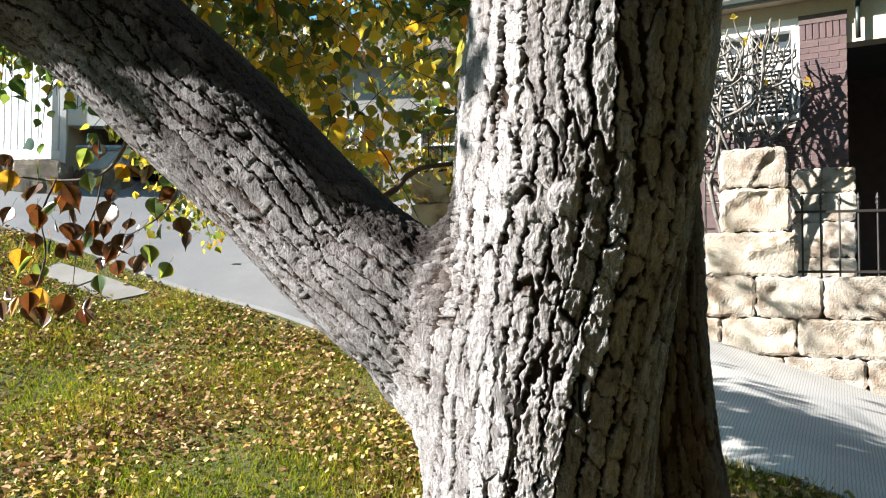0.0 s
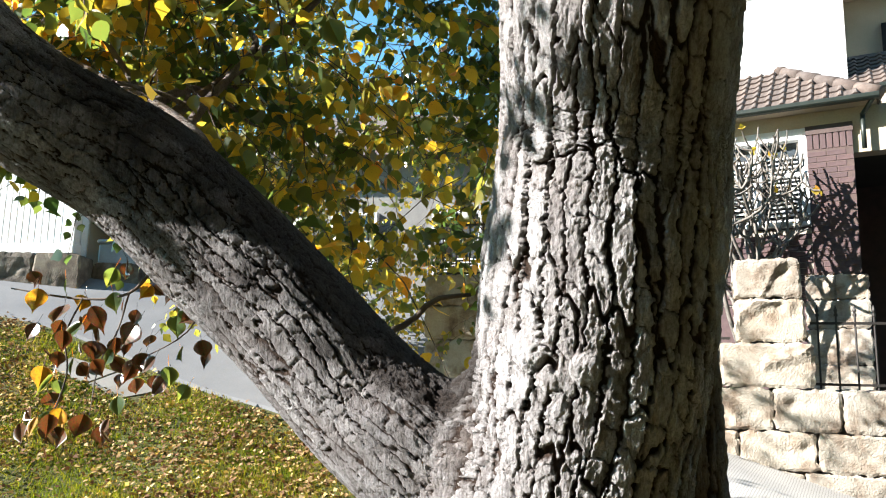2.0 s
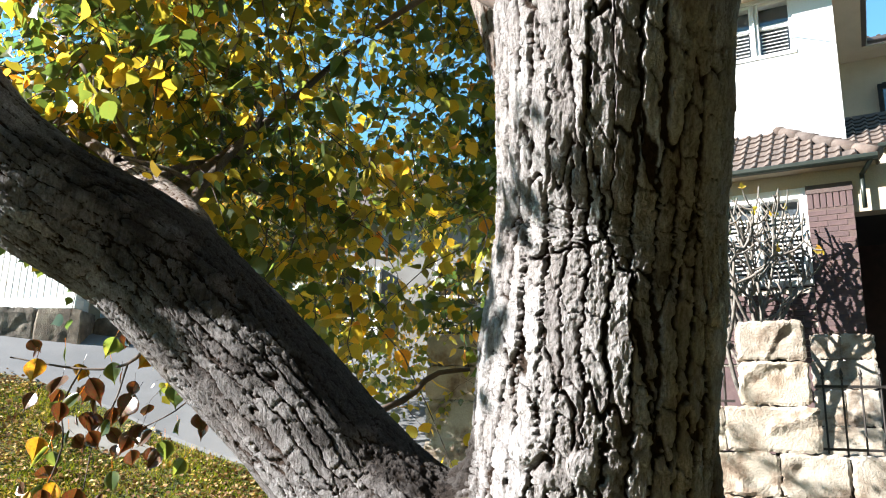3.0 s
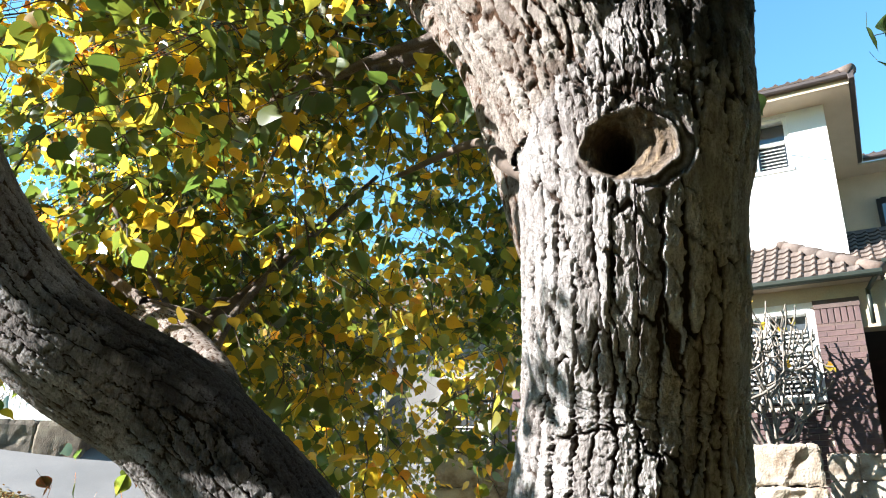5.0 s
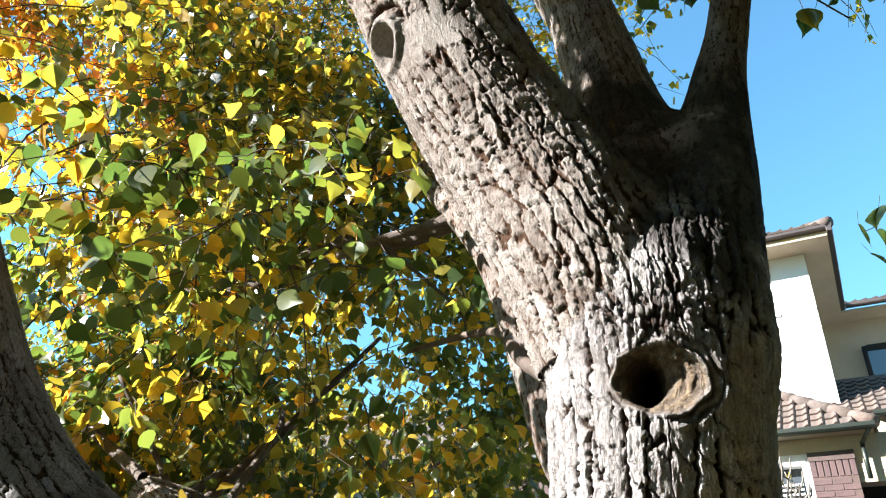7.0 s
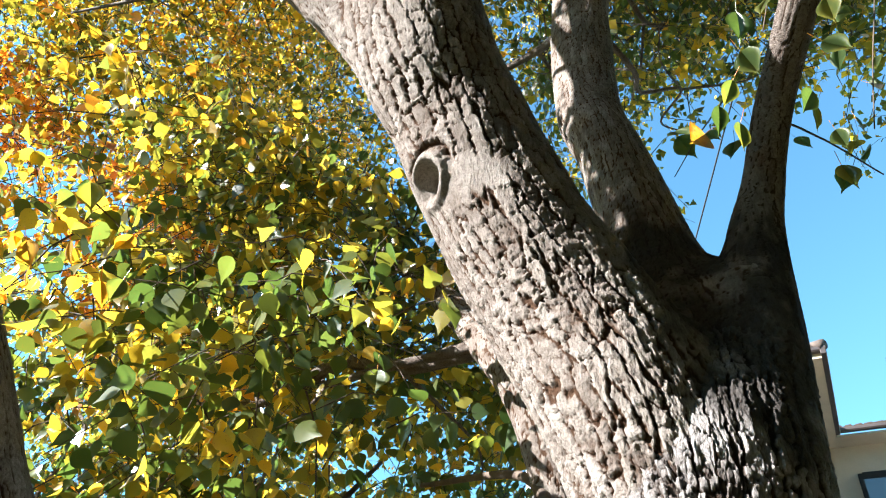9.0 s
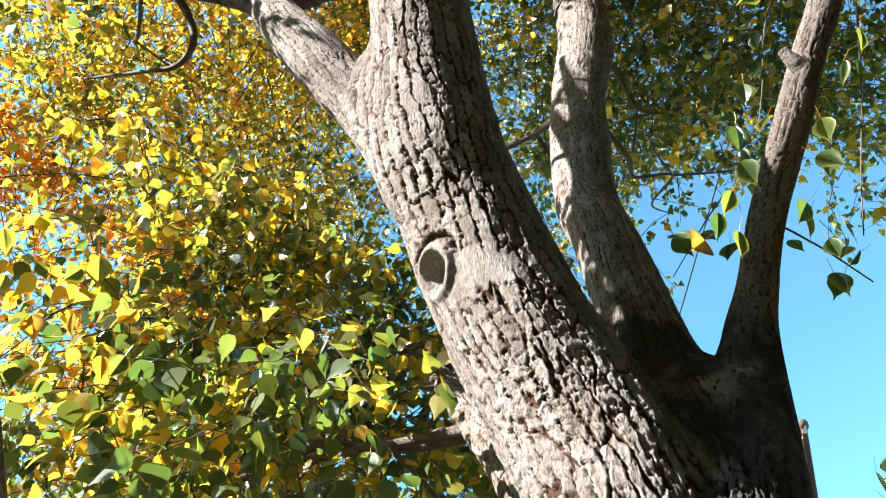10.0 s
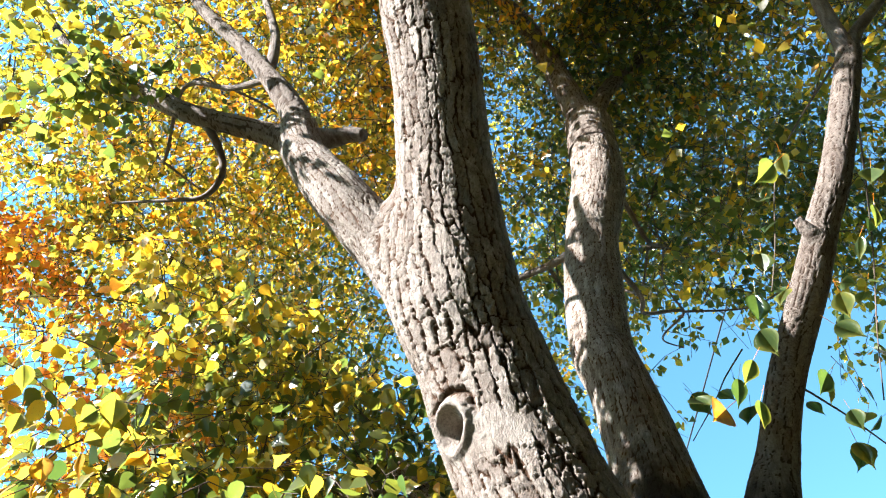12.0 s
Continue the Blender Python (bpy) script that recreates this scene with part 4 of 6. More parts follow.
def shades_front(p):
    """Whether the shade of a spray would fall on the sunlit street front: the wall, the house, the footpath."""
    def falls(x):
        t = (x - p[:, 0]) / -SUN_DIR.x
        return p[:, 1] - SUN_DIR.y * t, p[:, 2] - SUN_DIR.z * t
    y, z = falls(3.2)
    wall = (y > 5.0) & (y < 7.4) & (z > -0.3) & (z < 3.2)
    path = (y > 4.1) & (y < 6.4) & (z > 0.0) & (z < 0.9)
    y, z = falls(5.4)
    home = (y > 8.0) & (y < 11.5) & (z > 2.2) & (z < 9.0)
    return wall | path | home


def shades_low(p):
    """Whether the shade of a spray would fall on the sunlit leaves low behind the stem."""
    t = (-0.8 - p[:, 0]) / -SUN_DIR.x
    y, z = p[:, 1] - SUN_DIR.y * t, p[:, 2] - SUN_DIR.z * t
    return (p[:, 0] < -2.0) & (y > 1.9) & (y < 5.5) & (z > 1.3) & (z < 4.4)


def shades_limb(p):
    """Whether the shade of a spray would fall on the sunlit upper part of the back limb."""
    t = (0.22 - p[:, 0]) / -SUN_DIR.x
    y, z = p[:, 1] - SUN_DIR.y * t, p[:, 2] - SUN_DIR.z * t
    return (p[:, 0] < -0.2) & (y > 1.25) & (y < 1.85) & (z > 3.75) & (z < 6.2)


def inner(p):
    """The bare space amid the great limbs."""
    return (p[:, 0] > -0.5) & (p[:, 0] < 1.05) & (p[:, 1] > -0.1) & (p[:, 1] < 1.8) & (p[:, 2] < 7.0)


def crown_points(n, az, el_low, reach, thin, scale=1.6, el_high=84):
    """Twig feet in the crown behind the stem: bearings az in degrees, above a lower edge that depends on the bearing, from reach[0] to reach[1] metres off."""
    out = []
    while sum(map(len, out)) < n:
        a = np.radians(rng.uniform(az[0], az[1], n))
        lo = np.interp(np.degrees(a), el_low[0], el_low[1])
        e = np.radians(lo + np.maximum(el_high - lo, 0) * rng.random(n) ** 0.95)
        d = reach[0] + (reach[1] - reach[0]) * rng.random(n) ** 0.65
        p = np.stack([-0.1 + d * np.sin(a) * np.cos(e), -0.1 + d * np.cos(a) * np.cos(e), 1.5 + d * np.sin(e)], -1)
        keep = (smooth_noise(p, scale) > thin) & (p[:, 1] > np.clip(1.85 - 0.3 * (p[:, 2] - 3.5), 0.7, 1.85)) & (p[:, 2] < 12) & (p[:, 0] > np.where(p[:, 2] < 4.4, -4.4, -6.5))
        keep &= ~inner(p)
        keep &= ~((p[:, 0] < -1.4) & (p[:, 1] < 3.8) & (p[:, 2] > 2.7) & (p[:, 2] < 5.6)) | (rng.random(n) < 0.22)
        keep &= ~shades_front(p) | (rng.random(n) < 0.015)
        keep &= ~shades_low(p) | (rng.random(n) < 0.4)
        keep &= ~shades_limb(p) | (rng.random(n) < 0.12)
        out.append(p[keep])
    return np.vstack(out)[:n]


LOW = ([-60, -34, -28, -22, -18, -14, 3, 8, 12, 16, 20, 24, 30, 60], [17, 16, 14, 12, 9, 6, 7, 20, 38, 47.5, 51.5, 53.5, 53.5, 49])
foliage("crown", crown_points(950, (-42, 9), LOW, (2.6, 5.6), -0.4, el_high=50), 11, 0.060, LEAF, "green and yellow autumn leaves hanging on thin twigs", fine=True)
foliage("crown", crown_points(3000, (-46, 52), LOW, (4.4, 9.5), -0.9), 11, 0.060, LEAF, "green and yellow autumn leaves in the crown", far=True)
foliage("crown", crown_points(400, (-46, -20), LOW, (3.4, 6.5), -0.5, el_high=50), 11, 0.058, LEAF_YELLOW, "yellow and orange autumn leaves in the crown", fine=True)
foliage("crown", crown_points(2700, (-58, -10), LOW, (5.5, 9.5), -1.9), 12, 0.058, LEAF_GOLD, "dense yellow leaves at the back of the crown", far=True)
foliage("crown", crown_points(300, (-50, 7), LOW, (3.0, 6.0), -0.7, el_high=27), 12, 0.062, LEAF_DARK, "dark green leaves low in the crown", fine=True)
foliage("crown", crown_points(260, (-56, -24), LOW, (3.0, 6.0), -0.7, el_high=34), 12, 0.062, LEAF_DARK, "dark green leaves low in the crown", fine=True)
foliage("crown", crown_points(900, (-60, -9), LOW, (4.5, 8.5), -1.3, el_high=32), 12, 0.064, LEAF_OLIVE, "dense olive leaves low in the crown", far=True)
FAR_HIGH = ([-90, 90], [38, 38])
foliage("crown", crown_points(3200, (-85, -14), FAR_HIGH, (5.0, 9.0), -1.7), 12, 0.052, LEAF_GOLD, "small yellow leaves high in the crown", far=True)
foliage("crown", crown_points(420, (-50, -26), ([-90, -30, 90], [20, 26, 26]), (4.2, 7.0), 0.1, el_high=43), 12, 0.058, LEAF_AMBER, "orange leaves at the sunny edge of the crown", far=True)
HIGH = ([-90, 90], [46, 46])
foliage("crown", crown_points(1500, (-12, 46), ([-90, 0, 12, 90], [50, 50, 54, 55]), (5.0, 9.5), -1.6), 12, 0.052, LEAF, "small green and yellow leaves high behind the limbs", far=True)
foliage("crown", crown_points(500, (38, 72), HIGH, (4.0, 8.5), -0.6), 11, 0.064, LEAF, "green and yellow leaves high in the crown", far=True)
foliage("crown", crown_points(620, (6, 50), ([-90, 0, 14, 90], [60, 56, 55.5, 56]), (4.5, 8.0), -0.9), 11, 0.066, LEAF_DARK, "dark green leaves high behind the limbs", far=True)
# sprays added sunward, mostly out of view, to shade trunk and back limb
foliage("crown", np.array((-1.90, 0.76, 3.10)) + rng.normal(0, 1, (7, 3)) * np.array((0.10, 0.12, 0.014)), 6, 0.052, LEAF, "green leaves added on the sunny side to cast shade", 0.05)
foliage("crown", np.array((-1.90, 1.01, 4.42)) + rng.normal(0, 1, (36, 3)) * np.array((0.10, 0.07, 0.11)), 8, 0.054, LEAF, "green leaves added on the sunny side to cast shade", 0.06)
# unseen sprays added low on the sunny side to shade low limb and stem
foliage("crown", np.array((-2.15, 1.17, 2.90)) + rng.normal(0, 1, (100, 3)) * np.array((0.16, 0.10, 0.075)), 11, 0.056, LEAF_YELLOW, "yellow leaves added low on the sunny side to cast shade", 0.07)
foliage("crown", np.array((-2.35, 0.95, 4.98)) + rng.normal(0, 1, (34, 3)) * np.array((0.25, 0.12, 0.14)), 9, 0.060, LEAF, "green leaves added on the sunny side to cast shade", 0.16)
near = np.stack([rng.uniform(-1.35, -0.35, 36), rng.uniform(1.5, 2.2, 36), rng.uniform(2.75, 3.5, 36)], -1)
foliage("crown", near[:18], 8, 0.070, LEAF, "large green and yellow leaves close behind the stem", 0.35, fine=True)
foliage("crown", near[18:], 8, 0.072, LEAF_DARK, "large dark green leaves close behind the stem", 0.35, fine=True)
near = np.stack([rng.uniform(-1.8, -0.3, 50), rng.uniform(1.7, 2.6, 50), rng.uniform(2.6, 3.5, 50)], -1)
foliage("crown", near[:16], 8, 0.066, LEAF_DARK, "large dark green leaves close behind the stem", 0.35, fine=True)
foliage("crown", near[16:], 8, 0.060, LEAF, "large green and yellow leaves close behind the stem", 0.35, fine=True)
hang = np.stack([rng.uniform(-1.40, -0.62, 26), rng.uniform(1.27, 1.62, 26), rng.uniform(2.80, 3.18, 26)], -1)
foliage("crown", hang[:15], 6, 0.060, LEAF_DARK, "large dark green leaves hanging beside the limb", 0.22, fine=True)
foliage("crown", hang[15:], 6, 0.060, LEAF, "large green and yellow leaves hanging beside the limb", 0.22, fine=True)
lit = np.stack([rng.uniform(-1.7, -0.2, 80), rng.uniform(1.9, 3.2, 80), rng.uniform(2.15, 3.7, 80)], -1)
foliage("crown", lit[~shades_front(lit)], 10, 0.052, LEAF_GOLD, "small sunlit yellow-green leaves behind the stem", 0.4, fine=True)
low_left = np.stack([rng.uniform(-1.9, -1.4, 9), rng.uniform(1.5, 2.1, 9), rng.uniform(3.1, 3.6, 9)], -1)
foliage("crown", low_left, 7, 0.074, LEAF_YELLOW, "large yellow leaves", 0.3, fine=True)
DEEP = ([-90, -28, -24, -18, 5, 9, 13, 90], [40, 24, 17, 3, 2, 30, 50, 60])
low = crown_points(2100, (-27, 12), DEEP, (3.2, 8.0), -0.9)
foliage("crown", low[low[:, 2] < 4.2], 11, 0.064, LEAF, "green and yellow leaves low behind the stem")
low = crown_points(3000, (-20, 6), DEEP, (5.0, 9.0), -1.2)
foliage("crown", low[low[:, 2] < 4.6], 11, 0.066, LEAF, "dense olive leaves low behind the stem", far=True)
# mostly unseen crown added overhead and on the near side to block sky
n = 9000
ang, rr = rng.uniform(0, 2 * np.pi, n), 4.8 * np.sqrt(rng.random(n))
dome = np.stack([rr * np.cos(ang), 0.4 + rr * np.sin(ang), 5.4 + rng.random(n) * (4.8 - 0.12 * rr ** 2)], -1)
dome[:, 2] += 0.55 * np.clip(-dome[:, 0] - 1.0, 0, 4)
keep = (dome[:, 1] < 1.2) & ~shades_limb(dome) & ~inner(dome) & (smooth_noise(dome, 1.4) > -0.9) & ~shades_front(dome)
foliage("crown", dome[keep], 9, 0.068, LEAF, "green and yellow leaves added overhead to block sky light", far=True)

# more leaves added overhead on the right, to darken the stem's shaded side
n = 5200
over = np.stack([rng.uniform(0.2, 4.6, n), rng.uniform(-4.5, 1.1, n), rng.uniform(5.6, 9.0, n)], -1)
keep = ~inner(over) & (smooth_noise(over, 1.4) > -1.2) & ~shades_front(over)
foliage("crown", over[keep][:2300], 10, 0.072, LEAF, "green and yellow leaves added overhead to block sky light", far=True)

# single leaves that hang close by
OUT = [(0.0, 0.0), (0.20, 0.06), (0.38, 0.20), (0.47, 0.38), (0.45, 0.54), (0.33, 0.70), (0.16, 0.86), (0.055, 1.0), (0.0, 1.2)]
leaf_meshes = []
for k in range(4):
    bm = bmesh.new()
    fold, bend = (0.12, 0.2, 0.05, 0.16)[k], (0.10, -0.12, 0.22, 0.02)[k]
    spine = [bm.verts.new((0, y, -bend * y * y)) for x, y in OUT]
    for sgn in (-1, 1):
        rim = [spine[0]] + [bm.verts.new((sgn * x, y, -bend * y * y + fold * x + 0.02 * math.sin(9 * y + k))) for x, y in OUT[1:-1]] + [spine[-1]]
        for i in range(len(OUT) - 1):
            q = [spine[i], rim[i], rim[i + 1], spine[i + 1]]
            q = list(dict.fromkeys(q))
            if len(q) > 2:
                bm.faces.new(q)
    cylinder_v = [bm.verts.new((0.012 * math.cos(a), -0.55 * t, 0.02 + 0.012 * math.sin(a) + 0.15 * t)) for t in (0, 1) for a in (0, 2.1, 4.2)]
    for i in range(3):
        bm.faces.new((cylinder_v[i], cylinder_v[(i + 1) % 3], cylinder_v[3 + (i + 1) % 3], cylinder_v[3 + i]))
    me = bpy.data.meshes.new("leaf")
    bm.to_mesh(me)
    bm.free()
    me.polygons.foreach_set("use_smooth", [True] * len(me.polygons))
    leaf_meshes.append(me)


def single_leaves(places, size, materials, seed, flat=0.5):
    """Leaves, each by itself, hanging about the given places on the tree."""
    g = np.random.default_rng(seed)
    for i, p in enumerate(places):
        me = leaf_meshes[int(g.integers(4))].copy()
        me.materials.append(materials[int(g.integers(len(materials)))])
        o = new("leaf", me)
        o.parent, o.matrix_parent_inverse = tree, AT_TREE
        s = size * g.uniform(0.8, 1.15)
        down = Vector((g.normal(0, 0.5), g.normal(0, 0.5), -1)).normalized()
        face = Vector((g.normal(0, 1.1), -1, g.normal(0.2, flat)))
        side = down.cross(face).normalized()
        m = Matrix((side, down, side.cross(down))).transposed().to_4x4()
        o.matrix_basis = Matrix.Translation(Vector(p) - down * s * 0.5) @ m @ Matrix.Diagonal((s, s, s, 1))


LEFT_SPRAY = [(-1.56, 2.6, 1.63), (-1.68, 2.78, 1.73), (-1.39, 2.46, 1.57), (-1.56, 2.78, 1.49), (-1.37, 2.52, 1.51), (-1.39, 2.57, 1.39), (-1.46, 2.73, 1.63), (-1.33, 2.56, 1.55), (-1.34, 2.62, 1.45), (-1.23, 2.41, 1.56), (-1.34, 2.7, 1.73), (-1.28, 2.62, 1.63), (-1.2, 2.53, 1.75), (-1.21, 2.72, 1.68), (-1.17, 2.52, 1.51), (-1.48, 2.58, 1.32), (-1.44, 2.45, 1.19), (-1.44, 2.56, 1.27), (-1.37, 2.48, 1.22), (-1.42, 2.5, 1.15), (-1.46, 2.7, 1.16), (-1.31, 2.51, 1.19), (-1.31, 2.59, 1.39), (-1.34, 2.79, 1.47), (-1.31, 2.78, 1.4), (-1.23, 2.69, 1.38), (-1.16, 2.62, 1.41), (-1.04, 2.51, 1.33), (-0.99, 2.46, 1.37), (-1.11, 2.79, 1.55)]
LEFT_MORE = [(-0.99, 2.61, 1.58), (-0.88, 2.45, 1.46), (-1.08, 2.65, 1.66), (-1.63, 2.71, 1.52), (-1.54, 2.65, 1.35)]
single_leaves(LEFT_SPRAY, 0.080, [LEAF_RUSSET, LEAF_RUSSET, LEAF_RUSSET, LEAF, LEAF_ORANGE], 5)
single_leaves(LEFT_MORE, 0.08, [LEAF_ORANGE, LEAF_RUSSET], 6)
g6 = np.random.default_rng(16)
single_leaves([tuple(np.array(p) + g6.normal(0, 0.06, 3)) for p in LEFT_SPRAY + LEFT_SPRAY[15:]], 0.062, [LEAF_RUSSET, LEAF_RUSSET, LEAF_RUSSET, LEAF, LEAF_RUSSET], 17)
for pts in ([(-0.75, 1.62, 1.72, 0.009), (-1.05, 2.4, 1.75, 0.007), (-1.22, 2.6, 1.66, 0.006), (-1.42, 2.65, 1.64, 0.005), (-1.72, 2.7, 1.68, 0.003)],
            [(-1.40, 2.62, 1.64, 0.004), (-1.44, 2.6, 1.50, 0.0035), (-1.40, 2.56, 1.36, 0.003), (-1.43, 2.5, 1.14, 0.002)],
            [(-1.22, 2.6, 1.66, 0.004), (-1.26, 2.62, 1.52, 0.003), (-1.33, 2.65, 1.40, 0.002), (-1.30, 2.55, 1.22, 0.002)],
            [(-0.60, 1.70, 1.60, 0.006), (-0.90, 2.45, 1.58, 0.004), (-1.02, 2.6, 1.50, 0.003), (-1.22, 2.65, 1.40, 0.002)]):
    tree_tube("twig", pts, TWIG, 6)
single_leaves([(-1.40 + 0.10 * (k % 4) + 0.05 * math.sin(5 * k), 1.15 + 0.09 * math.sin(3 * k), 2.78 + 0.08 * (k // 4) + 0.04 * math.sin(7 * k)) for k in range(16)], 0.062, [LEAF_AMBER, LEAF_AMBER, LEAF_YELLOW, LEAF], 27)
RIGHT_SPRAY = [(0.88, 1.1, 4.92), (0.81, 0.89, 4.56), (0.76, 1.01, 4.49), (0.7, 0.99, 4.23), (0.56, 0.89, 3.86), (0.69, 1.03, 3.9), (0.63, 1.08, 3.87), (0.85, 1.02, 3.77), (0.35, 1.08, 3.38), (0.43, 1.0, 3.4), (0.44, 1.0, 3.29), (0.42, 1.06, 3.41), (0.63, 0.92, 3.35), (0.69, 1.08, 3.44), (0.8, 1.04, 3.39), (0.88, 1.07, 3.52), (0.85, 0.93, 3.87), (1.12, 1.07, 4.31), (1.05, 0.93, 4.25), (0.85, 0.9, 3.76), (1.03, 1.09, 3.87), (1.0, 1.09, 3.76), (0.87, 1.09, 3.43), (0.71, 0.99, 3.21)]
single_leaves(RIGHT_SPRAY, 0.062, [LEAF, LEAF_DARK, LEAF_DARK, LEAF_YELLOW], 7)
RIGHT_NEAR = [(0.25, 0.34, 3.4), (0.3, 0.34, 3.45), (0.32, 0.48, 3.52), (0.33, 0.57, 3.39), (0.33, 0.55, 3.24), (0.32, 0.63, 3.29), (0.36, 0.7, 3.25), (0.48, 0.56, 3.26), (0.58, 0.7, 3.34), (0.52, 0.51, 3.29), (0.52, 0.49, 3.39), (0.57, 0.44, 3.47), (0.53, 0.36, 3.51), (0.52, 0.78, 3.23), (0.63, 0.86, 3.21), (0.7, 0.97, 3.2), (0.35, 0.8, 3.11), (0.33, 0.83, 3.2), (0.25, 0.87, 3.18), (0.31, 0.73, 3.17)]
single_leaves(RIGHT_NEAR, 0.064, [LEAF, LEAF_DARK, LEAF, LEAF_YELLOW], 37)
single_leaves([(0.25, 0.79, 3.08)], 0.078, [LEAF_ORANGE], 15)
single_leaves([(1.32, 1.85, 3.24), (1.22, 1.8, 3.12), (1.34, 1.93, 3.11), (1.39, 1.94, 3.2), (0.88, 1.97, 2.93), (0.81, 1.86, 2.82), (0.85, 1.84, 2.9)], 0.085, [LEAF_DARK], 8)
single_leaves([(-0.36, 1.76, 2.43), (-0.31, 1.82, 2.46), (-0.38, 1.89, 2.35), (-0.27, 1.56, 2.27), (-0.45, 1.69, 2.97), (-0.61, 1.86, 3.07), (-0.46, 1.67, 2.89), (-0.57, 1.74, 2.82), (-0.07, 1.65, 2.74), (-0.01, 1.85, 2.89), (-0.12, 1.87, 3.16)], 0.075, [LEAF, LEAF_DARK], 9)
for pts in ([(0.56, 1.1, 3.26, 0.006), (0.63, 1.08, 3.5, 0.004), (0.72, 1.05, 3.43, 0.003), (0.86, 1.05, 3.3, 0.002)],
            [(0.5, 1.05, 3.6, 0.0028), (0.42, 1.04, 3.46, 0.0022), (0.33, 0.96, 3.28, 0.0016), (0.27, 1.0, 3.17, 0.0014)],
            [(0.88, 0.43, 4.7, 0.006), (1.05, 0.8, 4.5, 0.004), (1.08, 1.0, 4.2, 0.003), (0.98, 1.05, 3.8, 0.002), (0.9, 1.06, 3.5, 0.002)],
            [(0.84, 0.44, 4.6, 0.005), (0.80, 0.9, 4.6, 0.003), (0.70, 1.0, 4.1, 0.002), (0.63, 1.0, 3.85, 0.002)],
            [(1.8, 1.9, 4.2, 0.005), (1.5, 1.9, 3.5, 0.004), (1.36, 1.9, 3.25, 0.002), (1.25, 1.82, 3.15, 0.0015)]):
    tree_tube("twig", pts, TWIG, 6)

# ---- axes of the street front: x along it, y away from the street ----
FRONT = -18.0
WALL_AT = pose(2.99, 6.25, 0, 0, 0, FRONT)
HOUSE_AT = pose(4.77, 9.6, 0, 0, 0, -29.0)


def wall_ground(x):
    p = WALL_AT @ Vector((x, -0.1, 0))
    return float(ground_z(p.x, p.y))


# ---- sandstone wall of rock-faced blocks ----
def rock_block(x0, x1, z0, z1, y0=-0.12, y1=0.34, seed=0, bulge=0.052, rounded=0.035):
    """A rock-faced block: a worn, bulging front with chipped arrises."""
    g = np.random.default_rng(seed)
    nx, nz = 24, 15
    planes = [(Vector((g.normal(0, 1), -2.2, g.normal(0, 1))).normalized(), bulge * g.uniform(0.4, 1.1), Vector((g.uniform(x0, x1), 0, g.uniform(z0, z1)))) for _ in range(7)]
    bm = bmesh.new()
    off = Vector(g.uniform(-50, 50, 3))
    chip = g.uniform(0.2, 0.9, 2)
    rows = []
    for j in range(nz):
        row = []
        for i in range(nx):
            u, v = i / (nx - 1), j / (nz - 1)
            p = Vector((x0 + u * (x1 - x0), 0, z0 + v * (z1 - z0)))
            edge = min(u * (x1 - x0), (1 - u) * (x1 - x0), v * (z1 - z0), (1 - v) * (z1 - z0))
            soft = min(1.0, edge / 0.06)
            cheek = math.sqrt(1 - (1 - min(1.0, edge / rounded)) ** 2)
            a_, b_ = abs(2 * u - 1), abs(2 * v - 1)
            pull = (max(a_, b_, 1e-6) / max((a_ ** 10 + b_ ** 10) ** 0.1, 1e-6)) ** 0.8
            p = Vector(((x0 + x1) / 2 + (p.x - (x0 + x1) / 2) * pull, 0, (z0 + z1) / 2 + (p.z - (z0 + z1) / 2) * pull))
            rough = 0.022 * noise.noise(p * 5 + off) + 0.014 * abs(noise.noise(p * 13 + off)) + 0.006 * noise.noise(p * 34 + off)
            out = bulge * cheek + rough * (0.4 + 0.6 * soft)
            for pn, ph, pc in planes:
                rel = p - pc
                lim = ph - (pn.x * rel.x + pn.z * rel.z) / -pn.y * 0.6 + 0.006 * noise.noise(p * 17 + off)
                out = min(out, max(lim, 0.012))
            bite = max(0.0, 1 - math.hypot((u - chip[0]) * 2.2, (v - chip[1]) * 2.8))
            out -= 0.035 * bite * (0.5 + noise.noise(p * 9 + off))
            jog = 0.022 * (1 - soft)
            row.append(bm.verts.new((p.x + jog * noise.noise(p * 21 + off), y0 + 0.03 - out, p.z + jog * noise.noise(p * 23 - off))))
        rows.append(row)
    for j in range(nz - 1):
        for i in range(nx - 1):
            bm.faces.new((rows[j][i], rows[j][i + 1], rows[j + 1][i + 1], rows[j + 1][i]))
    rim = [rows[0][i] for i in range(nx)] + [rows[j][-1] for j in range(1, nz)] + [rows[-1][i] for i in range(nx - 2, -1, -1)] + [rows[j][0] for j in range(nz - 2, 0, -1)]
    back = [bm.verts.new((v.co.x, y1, v.co.z)) for v in rim]
    n = len(rim)
    for i in range(n):
        bm.faces.new((rim[i], back[i], back[(i + 1) % n], rim[(i + 1) % n]))
    bm.faces.new(back)
    bmesh.ops.recalc_face_normals(bm, faces=bm.faces)
    return bm


stone_wall = empty("stone_wall", WALL_AT)
tagged(stone_wall, "stepped sandstone wall of rock-faced blocks along the footpath", "wall", kind="structure")
COURSES = [-1.32, -0.99, -0.67, -0.35, -0.03, 0.29, 0.61, 0.93, 1.285, 1.67, 2.0, 2.31]
count = 0
